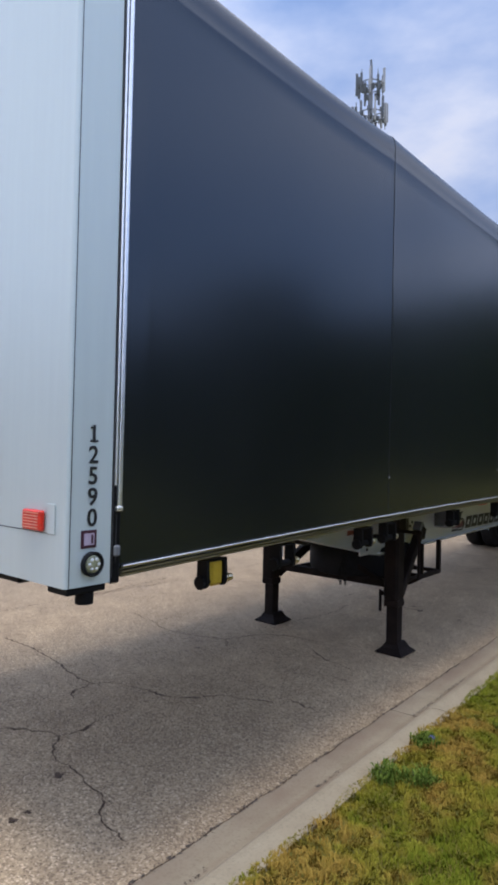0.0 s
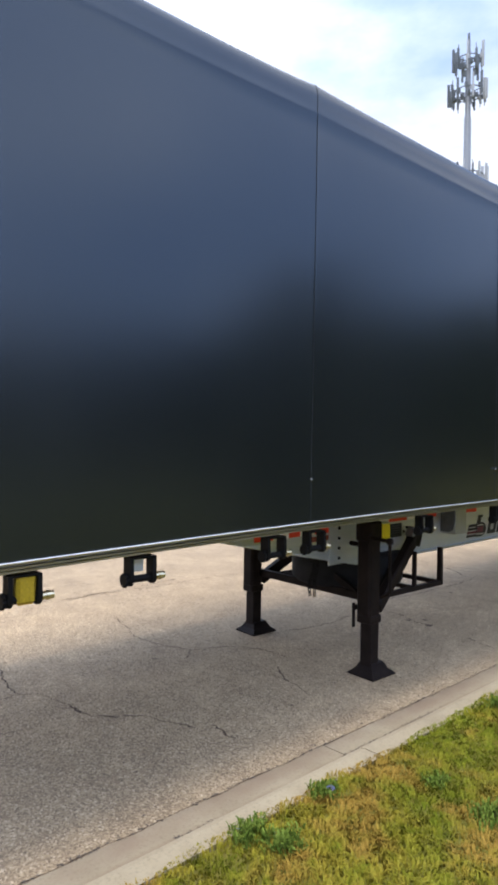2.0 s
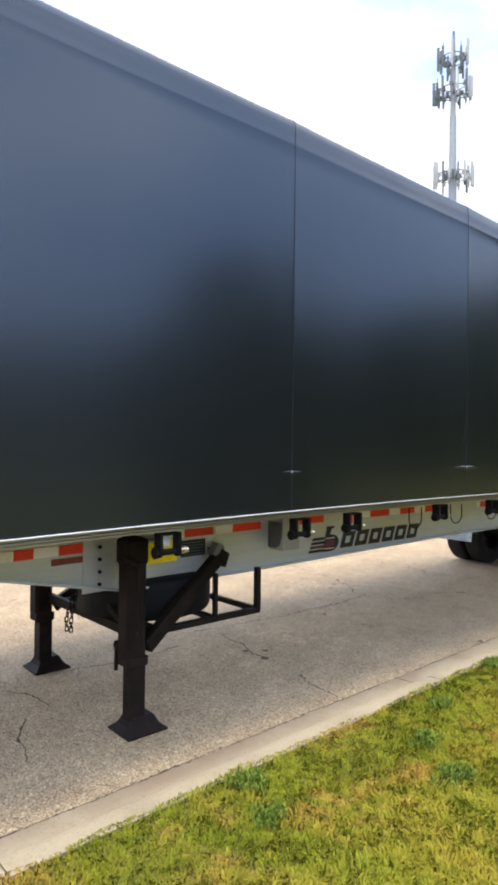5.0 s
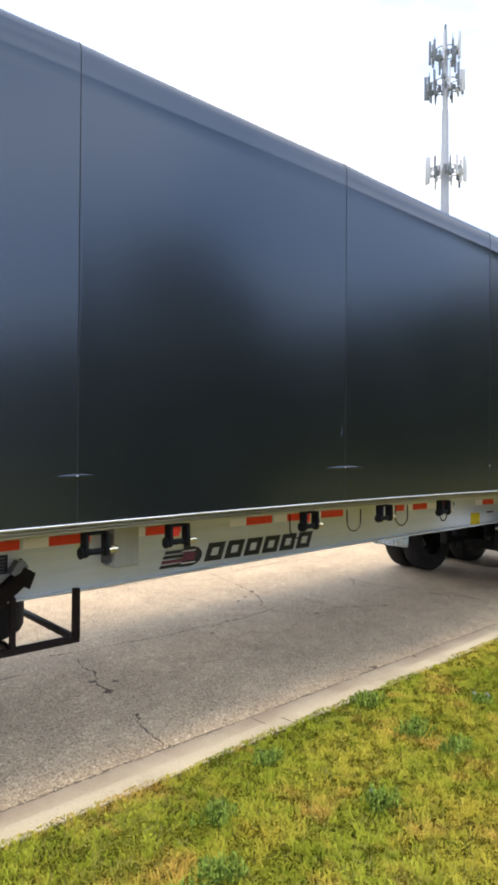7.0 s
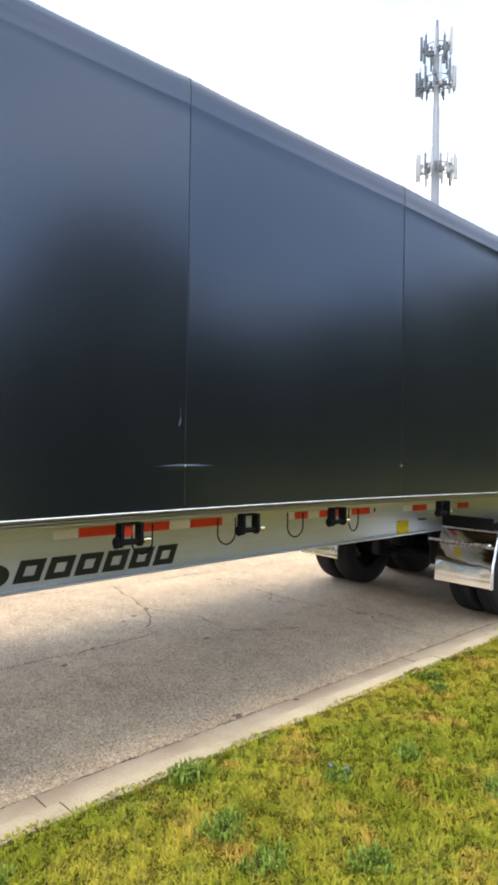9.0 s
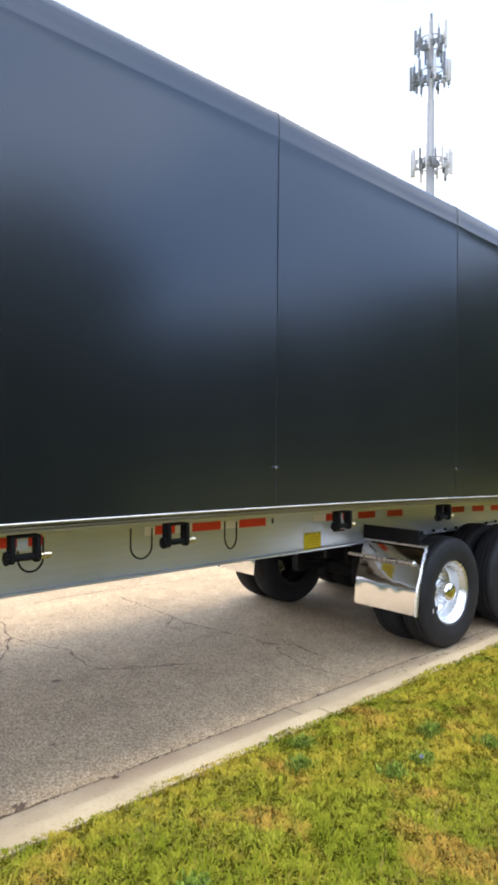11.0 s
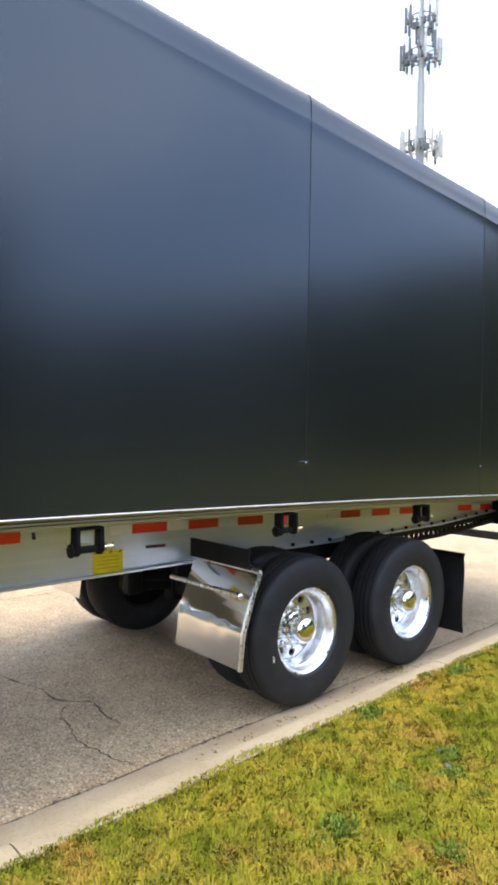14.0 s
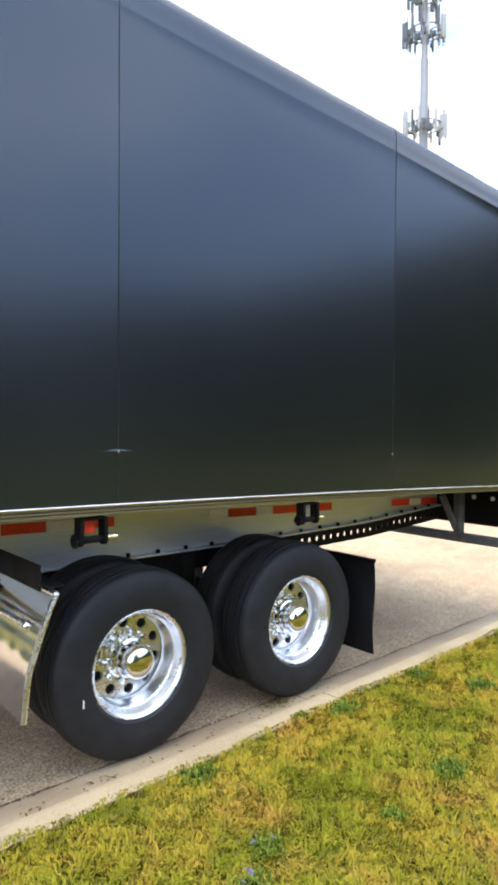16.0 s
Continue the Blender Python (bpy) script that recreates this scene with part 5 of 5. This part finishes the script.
# ---------------------------------------------------------------- trees behind the verge
def tree(name, at, height, spread, seed, label):
    r = np.random.default_rng(seed)
    t = thing(name, at, label, "tree", "trees behind the verge")
    x0, y0, z0 = at
    tb = B()
    rows = []
    for z, rad in ((-0.1, 0.05), (0.3, 0.036), (height * 0.3, 0.028), (height * 0.6, 0.015), (height * 0.92, 0.004)):
        rows.append([(x0 + height * rad * math.cos(k * math.pi / 4) + 0.05 * z * math.sin(z), y0 + height * rad * math.sin(k * math.pi / 4), z0 + z) for k in range(8)])
    loft(tb, rows)
    tips = []
    for k in range(14):
        a, z = r.random() * 6.28, height * (0.28 + 0.5 * r.random())
        reach = spread * (0.5 + 0.5 * r.random()) * (1.1 - 0.6 * z / height)
        tip = (x0 + reach * math.cos(a), y0 + reach * math.sin(a), z0 + z + reach * 0.55)
        rod(tb, (x0, y0, z0 + z), tip, height * 0.010, 6, height * 0.003)
        tips.append(tip)
    part("trunk", tb, M_BARK, t)
    n = 3800
    u = r.random((n, 3))
    ang, hh = u[:, 0] * 6.283, u[:, 1]
    zz = z0 + height * (0.02 + 1.0 * hh)
    wide = spread * np.sqrt(np.clip(1 - (2 * hh - 0.85) ** 2 * 0.75, 0.02, 1)) * (0.45 + 0.6 * np.sqrt(u[:, 2]))
    wide *= 1 + 0.28 * np.sin(3 * ang + seed) * np.sin(5 * hh * 3 + seed)
    c = np.stack([x0 + wide * np.cos(ang), y0 + wide * np.sin(ang), zz], 1)
    d1, d2 = r.normal(size=(n, 3)), r.normal(size=(n, 3))
    d1 /= np.linalg.norm(d1, axis=1)[:, None]
    d2 -= (d1 * d2).sum(1)[:, None] * d1
    d2 /= np.linalg.norm(d2, axis=1)[:, None]
    s = (height * (0.018 + 0.02 * r.random(n)))[:, None]
    v = np.stack([c - d1 * s, c + d2 * s * 0.6, c + d1 * s, c - d2 * s * 0.6], 1).reshape(-1, 3)
    f = np.arange(4 * n).reshape(-1, 4)
    sheet("crown", v.tolist(), f.tolist(), M_LEAF, t)
    return t


base_tree = tree("tree", (0, 0, 0.1), 9.5, 4.6, 3, "broad green tree at the far side of the lawn")
tree("tree", (5.8, 12.4, 0.15), 5.9, 2.1, 5, "slender young tree on the lawn")
row = np.random.default_rng(21)
first_spot = None
for ring, (away, begin) in enumerate(((46.0, 10.0), (52.0, 13.5))):
    for k in range(18):
        a = radians(begin + 7.4 * k)
        d = away + 4 * (row.random() - 0.5)
        size = 1.66 - 0.0079 * math.degrees(a) + 0.12 * (row.random() - 0.5)
        spot = pose(d * math.sin(a), 8 + d * math.cos(a), 0.1, 0, 0, 360 * row.random()) @ Matrix.Diagonal((size, size, size, 1))
        if first_spot is None:
            first_spot = spot
        else:
            copy_thing(base_tree, spot)
# unseen trees added across the street beyond the nose darken the horizon fenders mirror
for k in range(14):
    a, d = radians(152.0 + 8.2 * k), 44 + 5 * row.random()
    size = 0.86 + 0.16 * row.random()
    copy_thing(base_tree, pose(d * math.sin(a), 8 + d * math.cos(a), 0.0, 0, 0, 360 * row.random()) @ Matrix.Diagonal((size, size, size, 1)))
base_tree.matrix_world = first_spot


# ---------------------------------------------------------------- grass and weeds
def blades(name, n, box_x, box_y, tall, seed, wide=1.0):
    r = np.random.default_rng(seed)
    y = box_y[0] + (box_y[1] - box_y[0]) * r.random(n)
    off = box_x[0] + (box_x[1] - box_x[0]) * r.random(n)
    ragged = 0.018 * np.sin(y * 5.1) * np.sin(y * 2.3 + 1) + 0.010 * np.sin(y * 13.7)
    keep = off > ragged - 0.01
    y, off = y[keep], off[keep]
    n = len(y)
    x = (-1.475 - 0.0180 * y) + off
    z = 0.105 + 0.05 * np.clip(off / 1.2, 0, 1)
    patch = 0.5 + 0.5 * np.sin(x * 2.3 + np.sin(y * 1.7) * 1.4) * np.sin(y * 1.9 + x)
    h = tall * (0.40 + 0.95 * r.random(n)) * (0.65 + 0.75 * patch)
    h = h * np.clip(0.6 + 1.6 * off, 0.6, 1.0)
    # tufts a hand wide share a height and a way to lean
    row, col = np.floor(x / 0.055 + 0.6 * np.sin(y * 31)).astype(int) % 127, np.floor(y / 0.055 + 0.6 * np.sin(x * 37)).astype(int) % 131
    tuft_high, tuft_turn = r.random((127, 131)), r.random((127, 131)) * 6.283
    h = h * (0.64 + 0.68 * tuft_high[row, col] ** 1.4)
    a, lean = tuft_turn[row, col] + r.normal(0.0, 0.9, n), 0.42 + 0.95 * r.random(n)
    wdt = wide * (0.0014 + 0.0018 * r.random(n))
    dx, dy = np.cos(a), np.sin(a)
    b = np.stack([x, y, z - 0.012], 1)
    side = np.stack([-dy * wdt, dx * wdt, 0 * wdt], 1)
    mid = b + np.stack([dx * h * lean * 0.35, dy * h * lean * 0.35, h * 0.62 + 0.012], 1)
    tip = b + np.stack([dx * h * lean, dy * h * lean, h * (1.02 - 0.35 * lean) + 0.012], 1)
    v = np.stack([b - side, b + side, mid + side * 0.8, mid - side * 0.8, tip], 1).reshape(-1, 3)
    k = np.arange(n)[:, None] * 5
    data = bpy.data.meshes.new(name)
    loops = np.concatenate([k + np.array([[0, 1, 2, 3]]), k + np.array([[3, 2, 4]])], 1).ravel()
    data.vertices.add(5 * n)
    data.vertices.foreach_set("co", v.ravel())
    data.loops.add(7 * n)
    data.loops.foreach_set("vertex_index", loops)
    data.polygons.add(2 * n)
    data.polygons.foreach_set("loop_start", (np.arange(n)[:, None] * 7 + np.array([[0, 4]])).ravel())
    data.update(calc_edges=True)
    data.materials.append(M_BLADE)
    return new(name, data)


near_grass = blades("grass", 680000, (-0.05, 2.7), (0.8, 18.0), 0.029, 11, 1.25)
far_grass = blades("grass", 170000, (2.6, 9.0), (-6.0, 26.0), 0.05, 12, 2.6)
for k, reach in enumerate(((-6.0, 0.85), (17.95, 26.0))):
    tagged(blades("grass", 70000, (-0.05, 2.7), reach, 0.034, 13 + k, 2.2), "short patchy grass along the kerb", "grass", kind="stuff")
tagged(far_grass, "short patchy grass farther up the verge", "grass", kind="stuff")
tagged(near_grass, "short patchy grass, green and straw yellow", "grass", kind="stuff")


def weed(at, size, blooms, seed):
    r = np.random.default_rng(seed)
    x0, y0 = at
    z0 = lawn_z(x0, y0) - 0.005
    t = thing("weed", (x0, y0, z0), "leafy green weed with pale blue flowers in the grass" if blooms else "leafy dark green weed clump in the grass", "weed", "weeds in the verge")
    v, f = [], []
    for k in range(int(400 * size)):
        a, reach = r.random() * 6.283, size * 0.036 * (0.25 + 0.9 * r.random())
        up = size * 0.055 * (0.25 + 1.0 * r.random())
        w = 0.0020 + 0.0038 * r.random()
        d = Vector((math.cos(a), math.sin(a), 0))
        sd = Vector((-d.y, d.x, 0)) * w
        ra, rr = r.random() * 6.283, size * 0.105 * r.random() ** 0.8
        rr *= 1.0 + 0.9 * noise.noise((math.cos(ra) * 1.6 + 5 * seed, math.sin(ra) * 1.6, seed))
        o = Vector((x0 + rr * math.cos(ra), y0 + 1.25 * rr * math.sin(ra), z0 + 0.045 * size * r.random() * (1 - rr / (0.2 * size))))
        p = [o, o + d * reach * 0.4 + Vector((0, 0, up * 0.75)), o + d * reach * 0.8 + Vector((0, 0, up)), o + d * reach * 1.1 + Vector((0, 0, up * 0.85))]
        n = len(v)
        v += [p[0] - sd * 0.4, p[0] + sd * 0.4, p[1] - sd, p[1] + sd, p[2] - sd * 0.9, p[2] + sd * 0.9, p[3]]
        f += [(n, n + 1, n + 3, n + 2), (n + 2, n + 3, n + 5, n + 4), (n + 4, n + 5, n + 6)]
    tagged(sheet("leaves", [tuple(p) for p in v], f, M_WEED, t), kind="stuff")
    sb = B()
    tops = []
    for k in range(max(2, int(5 * size)) + blooms):
        a = r.random() * 6.283
        base = Vector((x0, y0, z0))
        top = base + Vector((math.cos(a) * 0.07 * size, math.sin(a) * 0.07 * size, size * (0.062 + 0.04 * r.random())))
        rod(sb, base, top, 0.0022, 5, 0.0012)
        tops.append(top)
    tagged(part("stems", sb, M_STEM, t), kind="stuff")
    for p in tops[:blooms]:
        pv, pf = [tuple(p)], []
        tilt = 6.28 * r.random()
        for k in range(12):
            a0, a1 = 2 * math.pi * k / 12 - 0.12, 2 * math.pi * k / 12 + 0.12
            n = len(pv)
            pv += [tuple(p + Vector((math.cos(a) * 0.012, math.sin(a) * 0.012, 0.004 + 0.006 * math.sin(a + tilt)))) for a in (a0, a1)]
            pf.append((0, n, n + 1))
        sheet("bloom", pv, pf, M_BLOOM, t)


WEEDS = (
    (-1.45, 3.36, 0.8, 1), (-1.27, 3.42, 0.8, 0), (-1.47, 3.9, 0.7, 3), (-1.14, 4.42, 0.6, 0), (-0.77, 4.31, 0.8, 0), (-0.67, 4.72, 0.6, 3), (-1.42, 5.70, 0.9, 0), (-1.09, 5.55, 0.8, 0), (-1.06, 6.84, 0.8, 0), (-0.70, 6.55, 0.9, 0),
    (-1.32, 7.41, 0.8, 0), (-0.60, 7.51, 0.8, 1), (-0.07, 8.16, 0.9, 0), (-1.49, 8.53, 0.9, 0), (-0.98, 8.36, 0.9, 0), (-0.66, 8.31, 0.8, 0), (-0.37, 8.65, 0.8, 0), (-0.94, 9.11, 0.7, 3), (-0.84, 9.6, 0.8, 0), (-0.3, 9.6, 0.8, 1),
    (-1.29, 10.65, 0.7, 0), (-1.47, 10.85, 0.7, 0), (-0.88, 10.96, 0.7, 0), (-0.87, 11.2, 0.6, 1), (-1.04, 11.56, 0.7, 0), (-0.70, 11.65, 0.7, 0), (-0.88, 12.45, 0.8, 0), (-0.91, 12.93, 0.5, 0), (-0.46, 12.68, 0.6, 0),
    (-1.57, 13.6, 0.7, 1), (-0.80, 13.25, 0.6, 3), (-0.94, 13.43, 0.6, 3), (-0.73, 14.0, 0.5, 0), (-0.77, 14.52, 0.7, 0), (-1.59, 14.68, 0.8, 0), (-1.72, 14.45, 0.4, 0), (-1.2, 15.6, 0.8, 0), (-1.62, 15.5, 0.7, 0), (-0.6, 15.6, 0.7, 0), (-1.68, 16.9, 0.7, 0),
)
for k, (x, y, size, blooms) in enumerate(WEEDS):
    weed((x, y), size, blooms, 100 + k)
